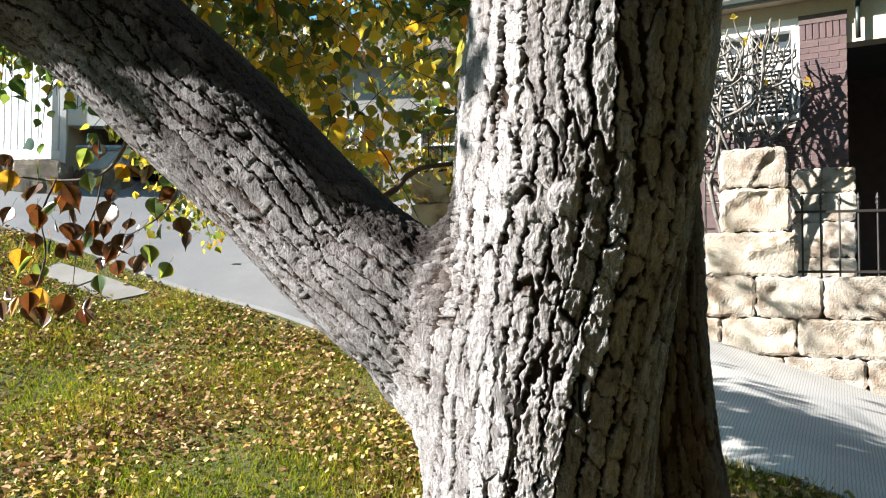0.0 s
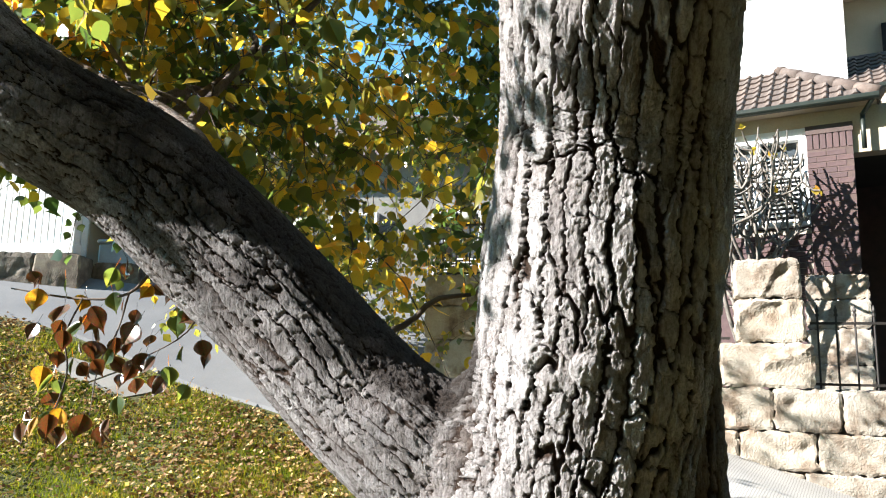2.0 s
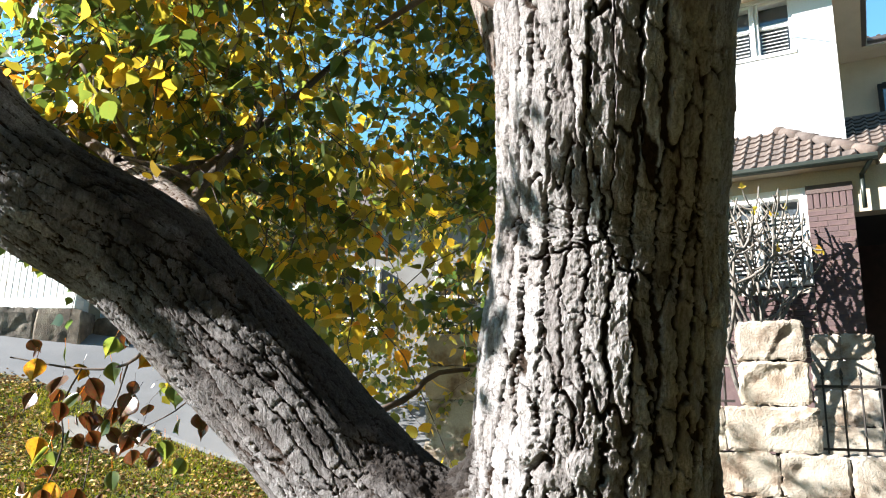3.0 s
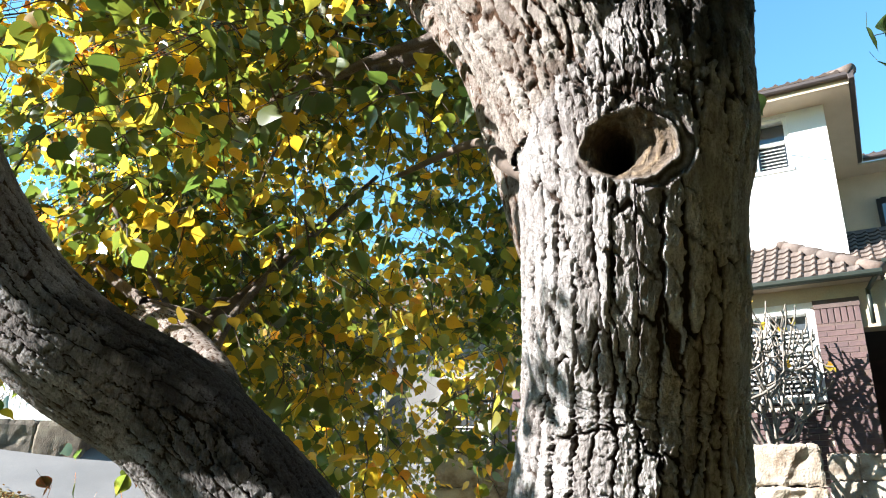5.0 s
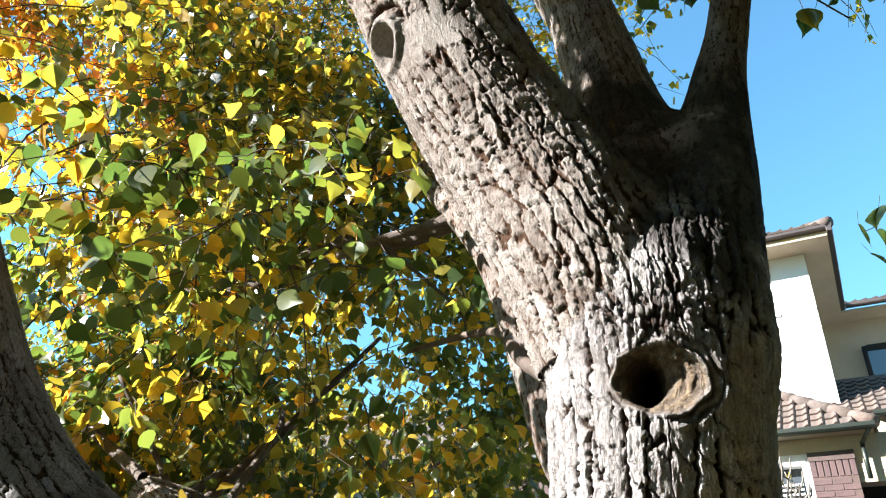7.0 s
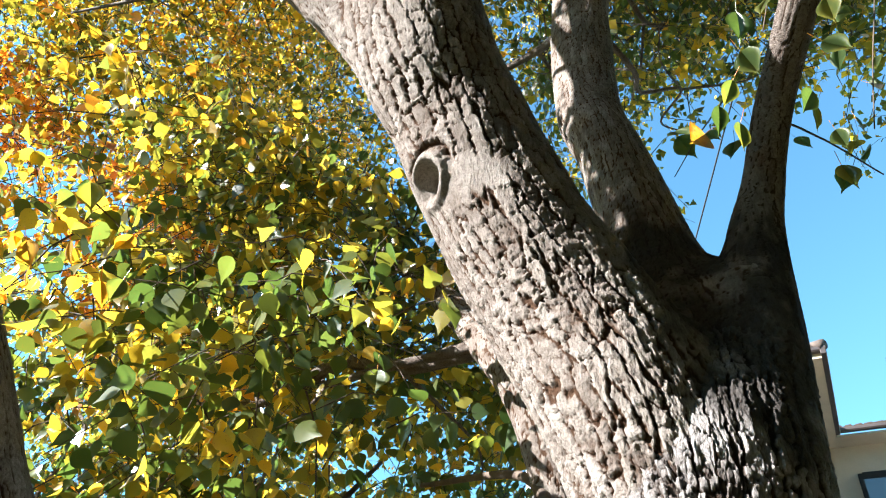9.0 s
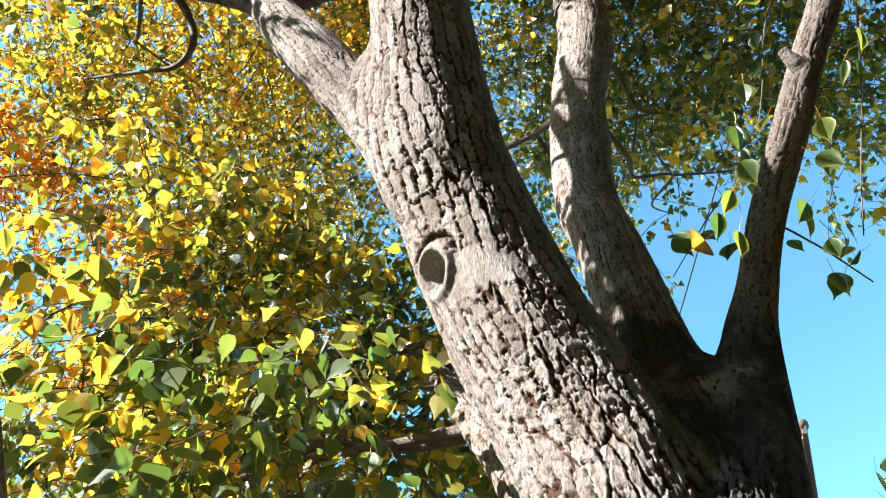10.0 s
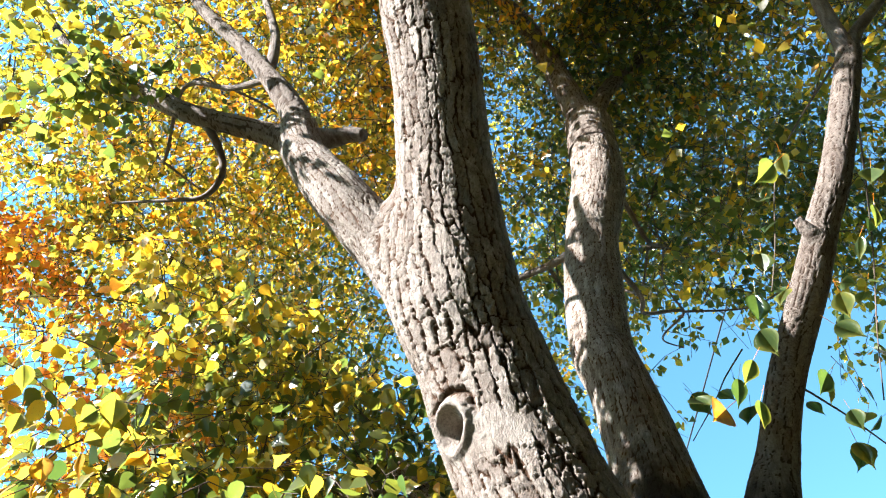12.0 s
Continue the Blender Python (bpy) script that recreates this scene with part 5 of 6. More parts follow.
for c in range(len(COURSES) - 1):
    z0, z1 = COURSES[c], COURSES[c + 1]
    ends = (-3.45, 7.0) if z1 < 1.3 else ((-3.45, -0.70) if z1 < 1.7 else (-3.45, -2.1))
    joints = {7: [-0.92, -0.29, 0.23, 0.98], 6: [-1.1, -0.57, 0.03, 0.85]}.get(c, [])
    x = ends[0]
    edges = [x]
    g = np.random.default_rng(c)
    stops = sorted(joints)
    while x < ends[1] - 0.05:
        step = g.uniform(0.5, 0.85)
        nxt = [j for j in stops if j > x + 0.02]
        if nxt and x + step > nxt[0] - 0.3:
            x = nxt[0]
        else:
            x += step
        x = min(x, ends[1])
        if ends[1] - x < 0.25:
            x = ends[1]
        edges.append(x)
    for a, b in zip(edges, edges[1:]):
        if z1 < wall_ground(b) - 0.15 and z1 < wall_ground(a) - 0.15:
            continue
        count += 1
        part("stone_block", rock_block(a + 0.005, b - 0.005, z0 + 0.004, z1 - 0.004, seed=count), SANDSTONE, stone_wall)
part("mortar_core", boxed(-3.42, 6.95, 0.0, 0.30, -1.3, 1.265), MORTAR, stone_wall, "pale mortar between the blocks")
part("mortar_core", boxed(-3.42, -0.73, 0.0, 0.30, 1.2, 1.65), MORTAR, stone_wall, "pale mortar between the blocks")

pier = empty("gate_pier", WALL_AT)
tagged(pier, "rock-faced sandstone pier of three stacked blocks on the wall", "pier")
part("stone_block", rock_block(-0.71, 0.045, 1.29, 1.665, -0.11, 0.42, 301, 0.10, 0.075), SANDSTONE, pier)
part("stone_block", rock_block(-0.555, -0.005, 1.675, 2.045, -0.10, 0.36, 302, 0.095, 0.07), SANDSTONE, pier)
part("stone_block", rock_block(-0.56, -0.025, 2.055, 2.395, -0.10, 0.36, 303, 0.10, 0.07), SANDSTONE, pier)


def cylinder(bm, p0, p1, r0, r1=None, seg=8):
    p0, p1 = Vector(p0), Vector(p1)
    d = p1 - p0
    m = Matrix.Translation((p0 + p1) / 2) @ d.to_track_quat("Z", "Y").to_matrix().to_4x4()
    bmesh.ops.create_cone(bm, cap_ends=True, segments=seg, radius1=r0, radius2=r0 if r1 is None else r1, depth=d.length, matrix=m)


def iron_fence(x0, x1, z0, height, y=0.12):
    f = empty("iron_fence", WALL_AT @ pose(x0, y, z0))
    tagged(f, "dark iron palisade fence with spear tops on the stone wall", "fence", group="iron fences")
    w = x1 - x0
    for z in (0.03, height - 0.17):
        part("rail", boxed(0, w, -0.015, 0.015, z, z + 0.022), IRON, f)
    bm = bmesh.new()
    cylinder(bm, (0, 0, -0.02), (0, 0, height - 0.09), 0.0085)
    cylinder(bm, (0, 0, height - 0.10), (0, 0, height - 0.075), 0.016)
    cylinder(bm, (0, 0, height - 0.075), (0, 0, height - 0.05), 0.008, 0.017)
    cylinder(bm, (0, 0, height - 0.05), (0, 0, height), 0.017, 0.001)
    me = bpy.data.meshes.new("picket")
    bm.to_mesh(me)
    bm.free()
    me.materials.append(IRON)
    n = int(w / 0.145)
    for i in range(n + 1):
        o = new("picket", me)
        o.parent = f
        o.location = (0.06 + i * 0.145, 0, 0)
    return f


iron_fence(0.05, 6.8, 1.285, 0.72)
iron_fence(-2.05, -0.6, 1.67, 0.72)
iron_fence(-3.4, -2.1, 2.31, 0.70)

# ---- the house behind ----
house = empty("house", HOUSE_AT)
tagged(house, "two-storey house, purple brick below and white render above, tiled roofs", "house")
GROUND_F = 1.0


def house_part(name, bm, material, label="", smooth=False):
    return part(name, bm, material, house, label, smooth)


# ground floor front: brick below the sill, pilaster, lintel, frieze
house_part("wall", boxed(-4.6, -1.25, 0.0, 0.30, GROUND_F, 4.95), BRICK, "purple brick wall")
house_part("wall", boxed(-1.25, -0.02, 0.02, 0.30, GROUND_F, 3.36), BRICK, "purple brick wall under the window")
house_part("wall", boxed(-1.25, 0.53, 0.03, 0.30, 4.74, 4.95), CREAM, "cream frieze board under the eaves")
house_part("wall", boxed(0.53, 3.6, 0.03, 0.30, 4.32, 4.95), CREAM, "cream beam over the porch")
pil = house_part("pilaster", boxed(-0.02, 0.53, -0.02, 0.30, 2.70, 4.42), BRICK_DARK, "purple brick pilaster beside the window")
for k, (za, zb) in enumerate(((1.0, 1.52), (1.53, 1.98), (1.99, 2.36), (2.37, 2.69))):
    for xa, xb in (((-0.14, 0.22), (0.225, 0.60)) if k % 2 else ((-0.14, 0.60),)):
        house_part("stone_block", rock_block(xa, xb, za, zb, -0.10, 0.30, seed=404 + k + int(xa * 10)), SANDSTONE, "sandstone base under the pilaster")
house_part("lintel", boxed(-0.03, 0.54, -0.035, 0.30, 4.62, 4.74), BRICK_DARK, "dark brick lintel")
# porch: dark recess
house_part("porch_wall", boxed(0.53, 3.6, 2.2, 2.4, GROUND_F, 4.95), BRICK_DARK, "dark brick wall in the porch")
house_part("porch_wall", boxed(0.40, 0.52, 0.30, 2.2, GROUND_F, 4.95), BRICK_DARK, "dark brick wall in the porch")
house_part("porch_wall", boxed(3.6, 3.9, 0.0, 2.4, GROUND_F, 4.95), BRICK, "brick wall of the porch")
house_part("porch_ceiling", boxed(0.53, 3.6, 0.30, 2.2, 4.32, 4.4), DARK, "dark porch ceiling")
house_part("wall", boxed(-4.6, -4.3, 0.30, 6.0, GROUND_F, 4.95), BRICK, "purple brick side wall")
house_part("wall", boxed(3.6, 3.9, 2.4, 6.0, GROUND_F, 8.0), STUCCO, "rendered side wall")
house_part("wall", boxed(-4.3, 3.6, 5.8, 6.0, GROUND_F, 8.3), STUCCO, "rendered back wall")


def sash_window(x0, x1, z0, z1, y, slats_from, parent):
    """A white double-hung window with glazing behind and white louvre slats inside the lower part."""
    w = part("window", boxed(x0, x1, y + 0.10, y + 0.13, z0, z1), GLASS, parent, "white painted sash window with louvre blinds")
    f = 0.06
    for nm, b in (("frame", (x0 - f, x0, y - 0.03, y + 0.14, z0 - f, z1 + f)), ("frame", (x1, x1 + f, y - 0.03, y + 0.14, z0 - f, z1 + f)), ("frame", (x0, x1, y - 0.03, y + 0.14, z1, z1 + f)), ("sill", (x0 - f - 0.03, x1 + f + 0.03, y - 0.08, y + 0.14, z0 - f - 0.07, z0 - f))):
        part(nm, boxed(*b, 0.006), WHITE, w)
    mid = z0 + (z1 - z0) * 0.56
    part("meeting_rail", boxed(x0, x1, y + 0.02, y + 0.09, mid - 0.03, mid + 0.03, 0.004), WHITE, w)
    zz = z0 + 0.05
    while zz < z0 + (z1 - z0) * slats_from:
        if abs(zz - mid) > 0.05:
            bm = bmesh.new()
            box(bm, x0 + 0.03, x1 - 0.03, -0.03, 0.03, -0.004, 0.004)
            bmesh.ops.transform(bm, matrix=pose(0, y + 0.062, zz, 35), verts=bm.verts)
            part("slat", bm, WHITE, w)
        zz += 0.062
    return w


house_part("window_surround", boxed(-1.25, -0.02, 0.02, 0.10, 4.62, 4.74), WHITE, "white window head")
for x0, x1 in ((-0.60, -0.12), (-1.17, -0.72)):
    sash_window(x0, x1, 3.50, 4.58, 0.02, 0.80, house)
for x in (-1.25, -0.06):
    house_part("window_surround", boxed(x, x + 0.04, -0.01, 0.15, 3.40, 4.62), WHITE, "white window surround")

# pieces of brickwork on the pilaster and under the window
bm = boxed(-0.113, 0.113, -0.012, 0.02, -0.034, 0.034, 0.004)
brick_me = bpy.data.meshes.new("brick")
bm.to_mesh(brick_me)
bm.free()
brick_me.materials.append(BRICK)


def bricks(x0, x1, z0, z1, y, parent):
    row, z = 0, z0 + 0.04
    while z < z1 - 0.03:
        x = x0 + (0.115 if row % 2 == 0 else 0.0)
        while x < x1 + 0.02:
            a, b = max(x - 0.113, x0), min(x + 0.113, x1)
            if b - a > 0.04:
                o = new("brick", brick_me)
                o.parent = parent
                o.location = ((a + b) / 2, y - 0.003 * random.random(), z)
                o.scale = ((b - a) / 0.226, 1, 1)
            x += 0.236
        z += 0.079
        row += 1


bricks(-0.02, 0.53, 2.72, 4.42, -0.012, pil)
for i in range(7):
    o = new("brick", brick_me)
    o.parent = pil
    o.location, o.rotation_euler = (0.02 + i * 0.0795, -0.014, 4.52), (0, radians(90), 0)
house_part("wall", boxed(-0.02, 0.53, -0.005, 0.30, 4.42, 4.62), MORTAR, "pale joints of the upright brick course")
base_wall = house_part("wall", boxed(-1.25, -0.02, 0.008, 0.02, 2.3, 3.34), MORTAR, "brickwork under the window")
bricks(-1.25, -0.03, 2.32, 3.33, -0.002, base_wall)


def tile_mesh():
    """One interlocking roof tile: a shallow pan with a roll at its side and a thick front edge."""
    bm = bmesh.new()
    prof = [(-0.088, 0.0), (-0.055, 0.003), (-0.015, 0.003), (0.015, 0.009), (0.042, 0.028), (0.065, 0.031), (0.088, 0.009)]
    rows = []
    for y, lift in ((0.0, 0.026), (0.27, 0.0)):
        rows.append([bm.verts.new((x, y, z + lift)) for x, z in prof])
    low = [bm.verts.new((x, 0.0, 0.0)) for x, z in prof]
    for i in range(len(prof) - 1):
        bm.faces.new((rows[0][i], rows[0][i + 1], rows[1][i + 1], rows[1][i]))
        bm.faces.new((low[i], low[i + 1], rows[0][i + 1], rows[0][i]))
    me = bpy.data.meshes.new("roof_tile")
    bm.to_mesh(me)
    bm.free()
    me.materials.append(TILE)
    return me


TILE_ME = tile_mesh()


def tiled_roof(label, origin, rz, width, pitch, rows, shape, along=0.176):
    """A roof slope: origin is its lower left corner at the eaves, in the house's frame. shape(x, y) tells whether a tile lies there."""
    bm = bmesh.new()
    rows = round(rows * 0.31 / 0.235)
    r = new("roof")
    r.parent = house
    r.matrix_basis = pose(*origin, 0, 0, rz) @ pose(0, 0, 0, pitch, 0, 0)
    r["label"] = label
    nx = int(width / along)
    for j in range(rows):
        for i in range(nx):
            x, y = (i + 0.5) * along, j * 0.235
            if shape(x, y + 0.12):
                o = new("roof_tile", TILE_ME)
                o.parent = r
                o.location = (x + random.uniform(-0.004, 0.004), y, 0.012 + random.uniform(0, 0.006))
                o.rotation_euler = (0, 0, random.uniform(-0.012, 0.012))
    return r


# lower hipped roof
S = math.tan(radians(38))
EAVE_Z, EAVE_Y, EAVE_X = 4.99, -0.24, 0.86


def sheet(name, pts, material, label=""):
    bm = bmesh.new()
    vs = [bm.verts.new(p) for p in pts]
    f = bm.faces.new(vs)
    r = bmesh.ops.extrude_face_region(bm, geom=[f])
    for v in r["geom"]:
        if isinstance(v, bmesh.types.BMVert):
            v.co.z -= 0.06
    bmesh.ops.recalc_face_normals(bm, faces=bm.faces)
    return house_part(name, bm, material, label)


run = 1.42
sheet("roof_deck", [(-5.0, EAVE_Y, EAVE_Z), (EAVE_X, EAVE_Y, EAVE_Z), (EAVE_X - run, EAVE_Y + run, EAVE_Z + run * S), (-5.0, EAVE_Y + run, EAVE_Z + run * S)], TILE, "terracotta roof under the tiles")
sheet("roof_deck", [(EAVE_X, EAVE_Y, EAVE_Z), (EAVE_X, 1.4, EAVE_Z), (EAVE_X - run, 1.4, EAVE_Z + run * S), (EAVE_X - run, EAVE_Y + run, EAVE_Z + run * S)], TILE, "terracotta roof under the tiles")
tiled_roof("weathered terracotta tiled roof", (-5.0, EAVE_Y, EAVE_Z), 0, 5.86, 38, 6, lambda x, y: x < 5.86 - y * math.cos(radians(38)) - 0.05)
tiled_roof("weathered terracotta tiled roof", (EAVE_X, EAVE_Y, EAVE_Z), 90, 1.9, 38, 6, lambda x, y: x > y * math.cos(radians(38)) + 0.05)


def ridge_caps(p0, p1, label):
    p0, p1 = Vector(p0), Vector(p1)
    n = max(1, int((p1 - p0).length / 0.34))
    for i in range(n):
        a, b = p0.lerp(p1, i / n), p0.lerp(p1, (i + 1.08) / n)
        bm = bmesh.new()
        cylinder(bm, a, b, 0.095, 0.080, 10)
        house_part("ridge_cap", bm, TILE, label, True)


ridge_caps((EAVE_X, EAVE_Y, EAVE_Z + 0.02), (EAVE_X - run, EAVE_Y + run, EAVE_Z + run * S + 0.02), "rounded hip tile")
# second lower roof behind, over the porch
sheet("roof_deck", [(-0.6, 0.55, 5.38), (4.2, 0.55, 5.38), (4.2, 2.3, 6.55), (-0.6, 2.3, 6.55)], TILE, "terracotta roof under the tiles")
tiled_roof("weathered terracotta tiled roof over the porch", (-0.4, 0.55, 5.38), 0, 4.6, 33.8, 6, lambda x, y: True)
# gutters and soffits
def gutter(x0, x1, y, z, label="dark green metal gutter"):
    bm = bmesh.new()
    prof = [(0.0, 0.11), (0.0, 0.035), (-0.08, 0.035), (-0.10, 0.06), (-0.10, 0.10), (-0.095, 0.112), (-0.088, 0.10), (-0.088, 0.065), (-0.07, 0.045), (-0.012, 0.045), (-0.012, 0.11)]
    a = [bm.verts.new((x0, y + p, z + q)) for p, q in prof]
    b = [bm.verts.new((x1, y + p, z + q)) for p, q in prof]
    for i in range(len(prof)):
        k = (i + 1) % len(prof)
        bm.faces.new((a[i], a[k], b[k], b[i]))
    bm.faces.new(a[::-1])
    bm.faces.new(b)
    return bm


house_part("gutter", gutter(-5.0, EAVE_X, EAVE_Y, EAVE_Z - 0.10), GUTTER, "dark green metal gutter")
house_part("gutter", gutter(0.9, 4.2, 0.53, 5.27), GUTTER, "dark green metal gutter")
house_part("fascia", boxed(EAVE_X, 4.2, 0.56, 0.60, 5.1, 5.36), CREAM, "cream fascia board")
house_part("soffit", boxed(-5.0, EAVE_X - 0.02, EAVE_Y + 0.02, 0.05, 4.952, 4.98), CREAM, "cream painted soffit")
bm = bmesh.new()
cylinder(bm, (EAVE_X - 0.04, EAVE_Y - 0.05, 4.98), (0.66, -0.07, 4.80), 0.03)
cylinder(bm, (0.66, -0.07, 4.82), (0.66, -0.07, 4.34), 0.03)
house_part("downpipe", bm, GUTTER, "dark downpipe", True)

# upper storey
UY = 0.95
house_part("upper_wall", boxed(-4.3, -1.23, UY, UY + 0.2, 5.0, 8.32), STUCCO, "white rendered wall")
house_part("upper_wall", boxed(-1.23, -0.04, UY, UY + 0.2, 5.0, 7.28), STUCCO, "white rendered wall under the windows")
house_part("upper_wall", boxed(-0.04, 0.53, UY, UY + 0.2, 5.0, 8.32), STUCCO, "white rendered wall")
house_part("upper_wall", boxed(-1.23, -0.04, UY, UY + 0.2, 8.24, 8.32), STUCCO, "white rendered wall over the windows")
house_part("upper_wall", boxed(0.33, 0.53, UY + 0.2, 4.0, 5.0, 8.32), STUCCO, "white rendered side wall")
for x0, x1 in ((-0.54, -0.10), (-1.16, -0.68)):
    sash_window(x0, x1, 7.36, 8.18, UY + 0.06, 0.45, house)
house_part("upper_wall", boxed(-0.62, -0.60, UY, UY + 0.2, 7.28, 8.24), STUCCO, "white pier between the windows")
house_part("soffit", boxed(-4.8, 0.93, 0.48, UY, 8.30, 8.33), CREAM, "cream painted soffit")
house_part("soffit", boxed(0.53, 0.93, UY, 4.0, 8.30, 8.33), CREAM, "cream painted soffit")
house_part("gutter", gutter(-4.8, 1.02, 0.50, 8.36), GUTTER_BROWN, "dark metal gutter")
bm = boxed(0.93, 1.02, 0.40, 3.5, 8.33, 8.47, 0.01)
house_part("gutter", bm, GUTTER_BROWN, "dark metal gutter")
bm = bmesh.new()
box(bm, -4.8, 0.93, 0.50, 0.53, 8.33, 8.46)
box(bm, 0.90, 0.93, 0.53, 3.6, 8.33, 8.46)
house_part("fascia", bm, CREAM, "cream fascia board")
T = math.tan(radians(24))
sheet("roof_deck", [(-4.8, 0.42, 8.47), (1.0, 0.42, 8.47), (-0.8, 2.22, 8.47 + 1.8 * T), (-4.8, 2.22, 8.47 + 1.8 * T)], TILE, "terracotta roof under the tiles")
sheet("roof_deck", [(1.0, 0.42, 8.47), (1.0, 4.2, 8.47), (-0.8, 4.2, 8.47 + 1.8 * T), (-0.8, 2.22, 8.47 + 1.8 * T)], TILE, "terracotta roof under the tiles")
tiled_roof("weathered terracotta tiled upper roof", (-4.8, 0.42, 8.47), 0, 5.8, 24, 6, lambda x, y: x < 5.8 - y * math.cos(radians(24)) - 0.05)
ridge_caps((1.0, 0.42, 8.5), (-0.8, 2.22, 8.5 + 1.8 * T), "rounded hip tile")
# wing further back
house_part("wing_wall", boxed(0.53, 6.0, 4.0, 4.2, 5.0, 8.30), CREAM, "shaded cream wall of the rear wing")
w = part("window", boxed(1.20, 3.2, 3.92, 4.0, 6.5, 7.62), GLASS, house, "dark window of the rear wing")
part("frame", boxed(1.12, 1.20, 3.90, 4.0, 6.4, 7.72), DARK, w)
part("frame", boxed(1.20, 3.3, 3.90, 4.0, 7.62, 7.74), DARK, w)
house_part("soffit", boxed(0.93, 6.0, 3.5, 4.0, 8.30, 8.33), CREAM, "cream painted soffit")
house_part("gutter", gutter(1.0, 6.2, 3.5, 8.32), GUTTER_BROWN, "dark metal gutter")
sheet("roof_deck", [(0.9, 3.5, 8.44), (6.2, 3.5, 8.44), (6.2, 5.9, 9.52), (0.9, 5.9, 9.52)], TILE, "terracotta roof under the tiles")
tiled_roof("weathered terracotta tiled roof of the rear wing", (0.9, 3.5, 8.44), 0, 5.3, 24.2, 5, lambda x, y: True)

# ---- service cable from the eaves to the street ----
CABLE = mat("cable_sheath", (0.02, 0.02, 0.022), 0.6)
ends = (np.array((3.55, 11.0, 8.32)), np.array((1.70, -9.8, 12.6)))
tv, tq = tube("cable", [(*(ends[0] * (1 - u) + ends[1] * u - np.array((0, 0, 0.35 * math.sin(math.pi * u)))), 0.011) for u in (0, 0.2, 0.4, 0.6, 0.8, 1.0)], 6, 40)
cable = part_mesh("overhead_cable", arrays_mesh("overhead_cable", tv, tq), CABLE, None, "", True)
tagged(cable, "thin black service cable strung from the house eaves", "cable")

# ---- frangipani in the front yard ----
frangipani = empty("frangipani", pose(3.78, 9.40, 1.40))
tagged(frangipani, "bare grey frangipani shrub with stubby forked branches", "shrub")
stems = []
tips = []


def fork(p, d, r, length, level, g):
    q = p + d * (length * 0.82) + Vector((0, 0, 0.2 * length))
    mid = p + d * (length * 0.5) + Vector(g.normal(0, 0.015, 3)) - Vector((0, 0, 0.03 * length))
    stems.append([(*p, r), (*mid, r * 0.92), (*q, r * 0.86)])
    if level == 0:
        tips.append(q)
        return
    k = 3 if g.random() < 0.55 else 2
    t0 = g.uniform(0, 6.28)
    side = d.orthogonal().normalized()
    other = d.cross(side)
    for i in range(k):
        a = t0 + i * 6.283 / k + g.normal(0, 0.25)
        d = (d + Vector((0, 0, 0.25))).normalized()
        nd = d * 0.7 + (side * math.cos(a) + other * math.sin(a)) * g.uniform(0.6, 0.95) + Vector((-0.6 * q.x, 0, 0.12))
        nd.y *= 0.6
        nd.normalize()
        fork(q, nd, r * 0.78, length * g.uniform(0.58, 0.80), level - 1, g)


fg = np.random.default_rng(12)
for dx, dy, ln in ((-0.36, 0.05, 1.12), (0.06, -0.1, 1.18), (-0.16, 0.08, 1.02), (0.16, 0.02, 1.12), (-0.28, -0.05, 0.92)):
    fork(Vector((0, 0, 0)), Vector((dx, dy, 1)).normalized(), 0.034, ln, 4, fg)
for s_ in stems:
    tv, tq = tube("branch", s_, 6, 4)
    ob = part_mesh("branch", arrays_mesh("branch", tv, tq), FRANGIPANI, frangipani, "", True)
n = 11
pick = [tips[i] for i in fg.choice(len(tips), n, replace=False)]
lv, lq, lt = leaf_arrays(np.array([tuple(p) for p in pick for _ in range(3)]), fg.normal(0, 1, (n * 3, 3)) + np.array((0, 0, 0.5)), fg.normal(0, 1, (n * 3, 3)), fg.uniform(0.06, 0.11, n * 3))
part_mesh("leaves", arrays_mesh("leaves", lv, lq, lt), LEAF_YELLOW, frangipani, "few yellow-green leaves at the tips")

# ---- white boarded fence on its stone footing, beyond the driveway ----
fence = empty("board_fence", pose(-5.32, 9.8, 2.95, 0, 0, -10))
tagged(fence, "tall white vertical-board fence on a stone footing", "fence")
part("post", boxed(-0.06, 0.06, -0.06, 0.06, -0.1, 1.65), WHITE, fence)
bm = boxed(-0.045, 0.045, -0.012, 0.012, 0.0, 1.55, 0.004)
bme = bpy.data.meshes.new("board")
bm.to_mesh(bme)
bm.free()
bme.materials.append(WHITE)
for i in range(26):
    o = new("board", bme)
    o.parent = fence
    o.location = (-0.13 - 0.105 * i, 0, 0.02)
part("rail", boxed(-2.9, -0.06, 0.012, 0.05, 0.2, 0.28), WHITE, fence)
part("rail", boxed(-2.9, -0.06, 0.012, 0.05, 1.25, 1.33), WHITE, fence)
part("plinth", boxed(-2.9, 0.08, -0.08, 0.10, -0.12, 0.02, 0.01), WHITE, fence)
footing = empty("stone_footing", pose(-5.32, 9.8, 2.2, 0, 0, 4))
tagged(footing, "weathered sandstone footing under the white fence", "wall", kind="structure")
for i in range(5):
    part("stone_block", rock_block(-3.0 + i * 0.64, -3.0 + (i + 1) * 0.64 - 0.01, -0.3, 0.62, -0.14, 0.3, seed=500 + i), STONE_WORN, footing)
part("stone_block", rock_block(0.20, 0.85, -0.3, 0.55, 0.22, 0.7, seed=510), STONE_WORN, footing)
# shaded garage opening and letter box beside it
garage = empty("garage", pose(-5.25, 10.5, 2.3, 0, 0, 4))
tagged(garage, "low rendered garage with a dark open doorway", "garage")
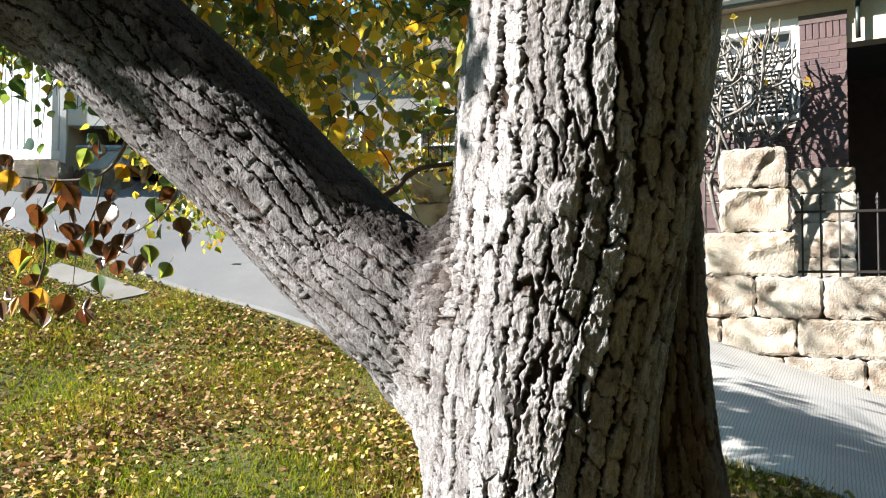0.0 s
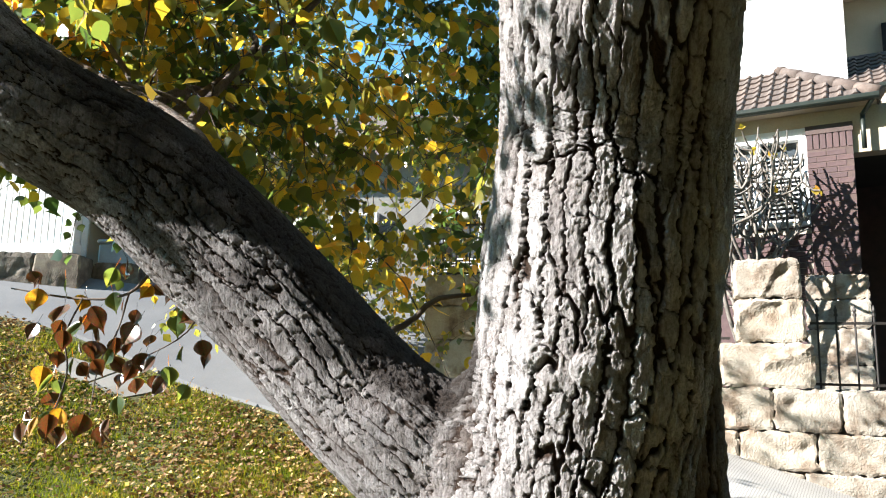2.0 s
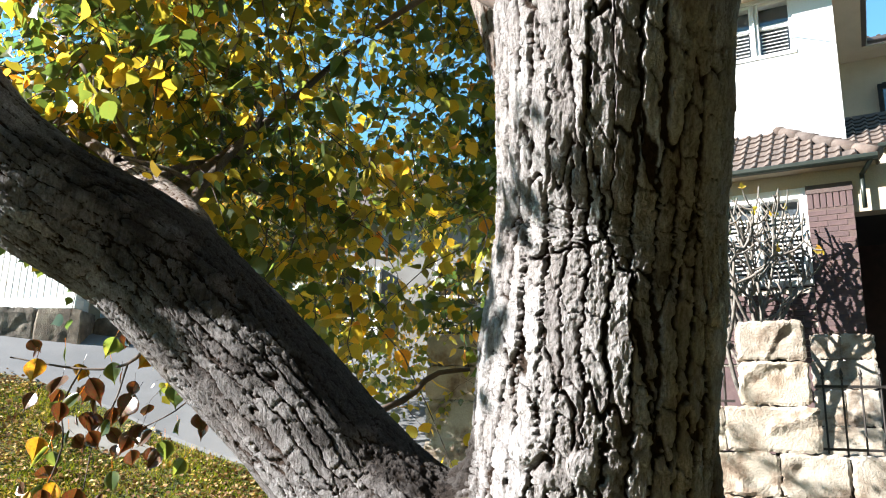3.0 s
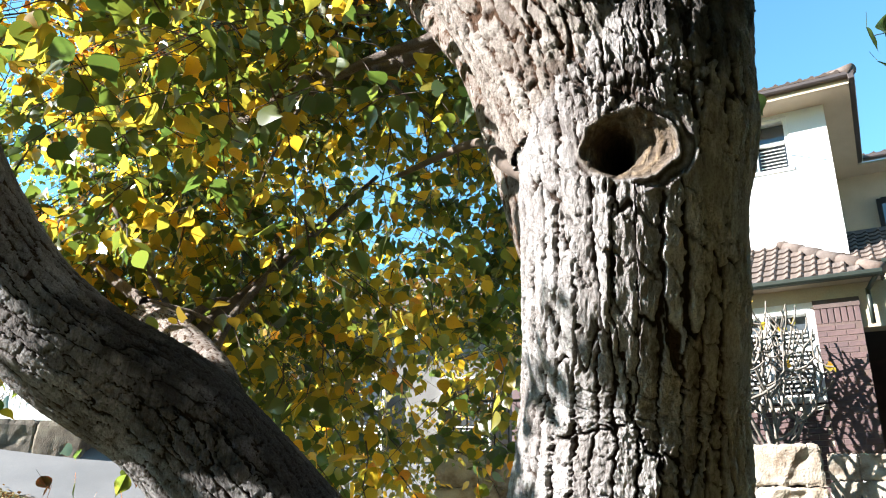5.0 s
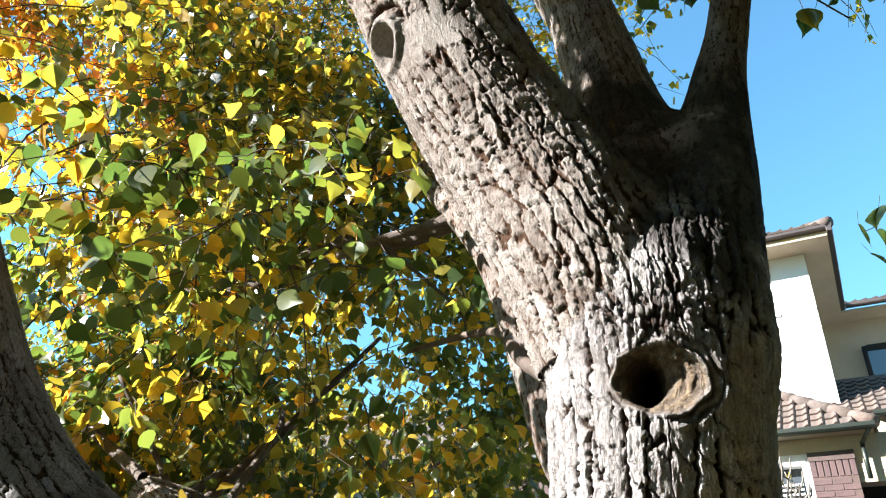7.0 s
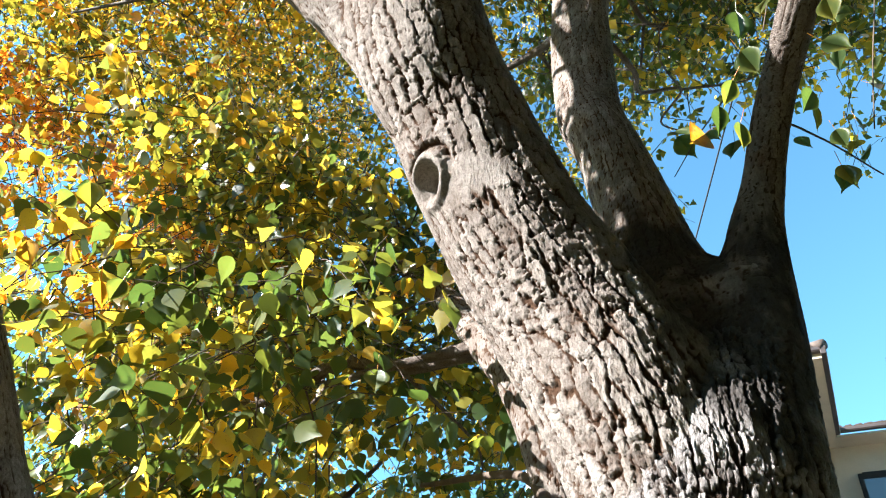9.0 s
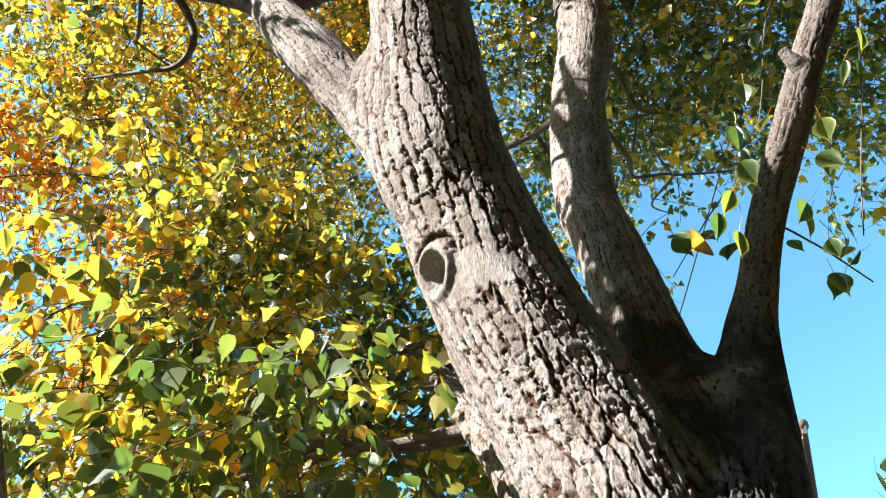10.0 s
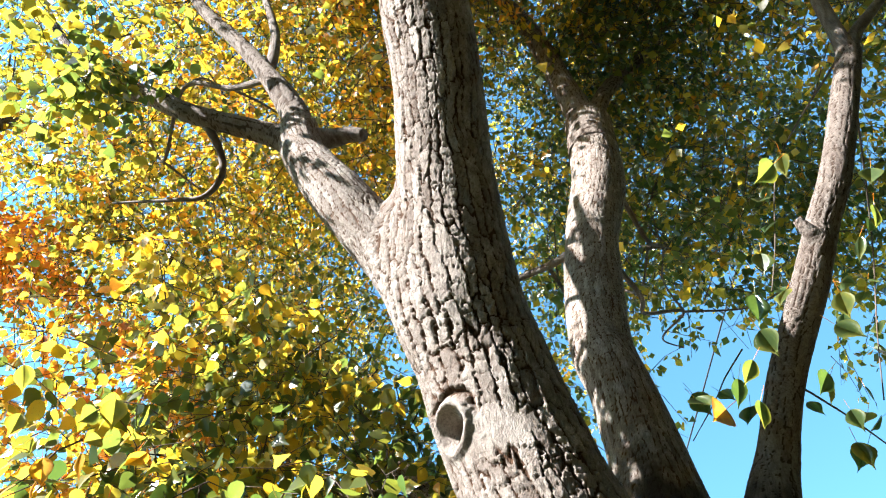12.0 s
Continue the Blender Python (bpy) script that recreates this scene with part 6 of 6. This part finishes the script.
part("wall", boxed(-0.5, -0.2, 0.0, 3.0, -0.4, 2.3), CREAM, garage)
part("wall", boxed(1.9, 2.2, 0.0, 3.0, -0.4, 2.3), CREAM, garage)
part("back_wall", boxed(-0.5, 2.2, 3.0, 3.2, -0.4, 2.3), DARK, garage)
part("roof", boxed(-0.6, 2.3, -0.15, 3.2, 2.3, 2.45), CREAM, garage)
part("lintel", boxed(-0.2, 1.9, 0.0, 0.25, 1.15, 2.3), WHITE, garage)
for i in range(3):
    part("board", boxed(-0.5 + 0.1 * i, -0.408 + 0.1 * i, -0.03, -0.005, -0.4, 2.28, 0.004), WHITE, garage)
box_ = empty("storage_box", pose(-4.80, 10.25, 2.73, 0, 0, 4))
tagged(box_, "blue-grey storage box with a paler lid on the stone footing", "box")
BLUE = surface("blue_grey_plastic", [(0.3, (0.16, 0.19, 0.23)), (0.7, (0.24, 0.27, 0.32))], 4, 90, 0.5, 0.1, 0.001)
part("body", boxed(-0.30, 0.30, -0.16, 0.18, 0.0, 0.30, 0.03), BLUE, box_)
part("lid", boxed(-0.32, 0.32, -0.18, 0.20, 0.30, 0.36, 0.02), BLUE, box_, "paler lid")
# neighbour's house, mostly behind the leaves
neighbour = empty("neighbour_house", pose(-1.6, 15.0, 2.6, 0, 0, -10))
tagged(neighbour, "grey rendered neighbouring house seen between the leaves", "house")
GREY = surface("grey_stucco", [(0.3, (0.16, 0.15, 0.14)), (0.7, (0.24, 0.23, 0.21))], 2, 60, 0.85, 0.2, 0.003)
part("wall", boxed(-4.5, 3.0, 0.0, 0.3, -0.8, 3.2), GREY, neighbour)
part("wall", boxed(-4.5, -4.2, 0.3, 6.0, -0.8, 3.2), GREY, neighbour)
part("wall", boxed(2.7, 3.0, 0.3, 6.0, -0.8, 3.2), GREY, neighbour)
bm = bmesh.new()
vs = [bm.verts.new(p) for p in ((-5, -0.5, 3.1), (3.5, -0.5, 3.1), (3.5, 6.5, 3.1), (-5, 6.5, 3.1), (-2.5, 3, 5.2), (1.0, 3, 5.2))]
for f in ((0, 1, 5, 4), (1, 2, 5), (2, 3, 4, 5), (3, 0, 4), (3, 2, 1, 0)):
    bm.faces.new([vs[i] for i in f])
bmesh.ops.recalc_face_normals(bm, faces=bm.faces)
part("roof", bm, TILE, neighbour, "brown tiled hipped roof")
for x in (-3.4, -1.0, 1.2):
    sash_window(x, x + 0.9, 0.6, 1.9, -0.12, 0.3, neighbour)

# ---- unseen tree screen, added behind the walker to block sky and sun ----
a = np.linspace(radians(-153), radians(24), 84)
zz = np.linspace(-1.5, 15.0, 40)
A, Z = np.meshgrid(a, zz)
rad = 10.5 + 0.7 * np.sin(9 * A + 1.3 * Z) * np.sin(1.9 * Z + 4 * A) + 0.35 * np.sin(31 * A) * np.sin(5 * Z)
top = 1 + 0.12 * np.sin(7 * A) + 0.06 * np.sin(23 * A)
hv = np.stack([rad * np.cos(A), rad * np.sin(A), Z * np.where(Z > 0, top, 1)], -1).reshape(-1, 3)
SKY_SCREEN = surface("screen_foliage", [(0.3, (0.02, 0.035, 0.012)), (0.7, (0.06, 0.075, 0.02))], 3, 25, 0.9, 1.0, 0.1)
backdrop = part_mesh("backdrop", arrays_mesh("backdrop", hv, grid_quads(40, 84, False)), SKY_SCREEN, None, "", True)
tagged(backdrop, "added dark tree screen out of view, blocking sky and sun", "trees", kind="structure")

# ---- lawn and fallen leaves ----


def on_lawn(n, x0, x1, y0, y1):
    x, y = rng.uniform(x0, x1, n), rng.uniform(y0, y1, n)
    edge = np.interp(x, [p[0] for p in EDGE[::-1]], [p[1] for p in EDGE[::-1]])
    slab_off = (np.abs(0.945 * (x + 3.77) - 0.327 * (y - 7.82)) > 0.60) | (np.abs(0.327 * (x + 3.77) + 0.945 * (y - 7.82)) > 0.15)
    k = (y < edge - 0.04 + rng.normal(0, 0.03, n)) & slab_off
    return x[k], y[k]


x, y = on_lawn(210000, -5.6, 3.2, 2.2, 8.6)
x2, y2 = on_lawn(36000, -5.0, 4.5, -2.5, 2.2)
x, y = np.concatenate([x, x2]), np.concatenate([y, y2])
n = len(x)
z = bumpy(x, y)
hgt = rng.uniform(0.022, 0.060, n) * (1 + 0.5 * np.sin(3 * x) * np.sin(2.6 * y + x))
ang = rng.uniform(0, 2 * np.pi, n)
wd = rng.uniform(0.003, 0.006, n)
base = np.stack([x, y, z - 0.004], -1)
sd = np.stack([np.cos(ang), np.sin(ang), 0 * ang], -1) * wd[:, None]
tip = base + np.stack([rng.normal(0, 0.024, n), rng.normal(0, 0.024, n), hgt], -1)
gvs = np.stack([base - sd, base + sd, tip], 1).reshape(-1, 3)
lawn = part_mesh("grass", arrays_mesh("grass", gvs, np.zeros((0, 4), int), np.arange(3 * n).reshape(-1, 3)), GRASS)
tagged(lawn, "short patchy green and yellowing lawn grass", "grass", kind="stuff")

x, y = on_lawn(62000, -6.5, 3.2, 2.2, 9.0)
x2, y2 = on_lawn(26000, -5.0, 4.5, -2.5, 2.2)
x, y = np.concatenate([x, x2]), np.concatenate([y, y2])
k = (np.sin(2.3 * x + 1.5 * np.sin(1.7 * y)) + np.sin(2.9 * y + 1.2 * np.sin(2.1 * x + 1)) + rng.normal(0, 0.8, len(x))) > -0.9
x, y = x[k], y[k]
n = len(x)
ang = rng.uniform(0, 2 * np.pi, n)
along = np.stack([np.cos(ang), np.sin(ang), rng.normal(0, 0.5, n)], -1)
normal = np.stack([rng.normal(0, 0.7, n), rng.normal(0, 0.7, n), np.ones(n)], -1)
lv, lq, lt = leaf_arrays(np.stack([x, y, bumpy(x, y) + rng.uniform(0.014, 0.05, n)], -1), along, normal, rng.uniform(0.022, 0.050, n), far=True)
litter = part_mesh("leaf_litter", arrays_mesh("leaf_litter", lv, lq, lt), FALLEN, None, "", True)
tagged(litter, "dry tan and yellow fallen leaves scattered over the grass", "leaves", kind="stuff")
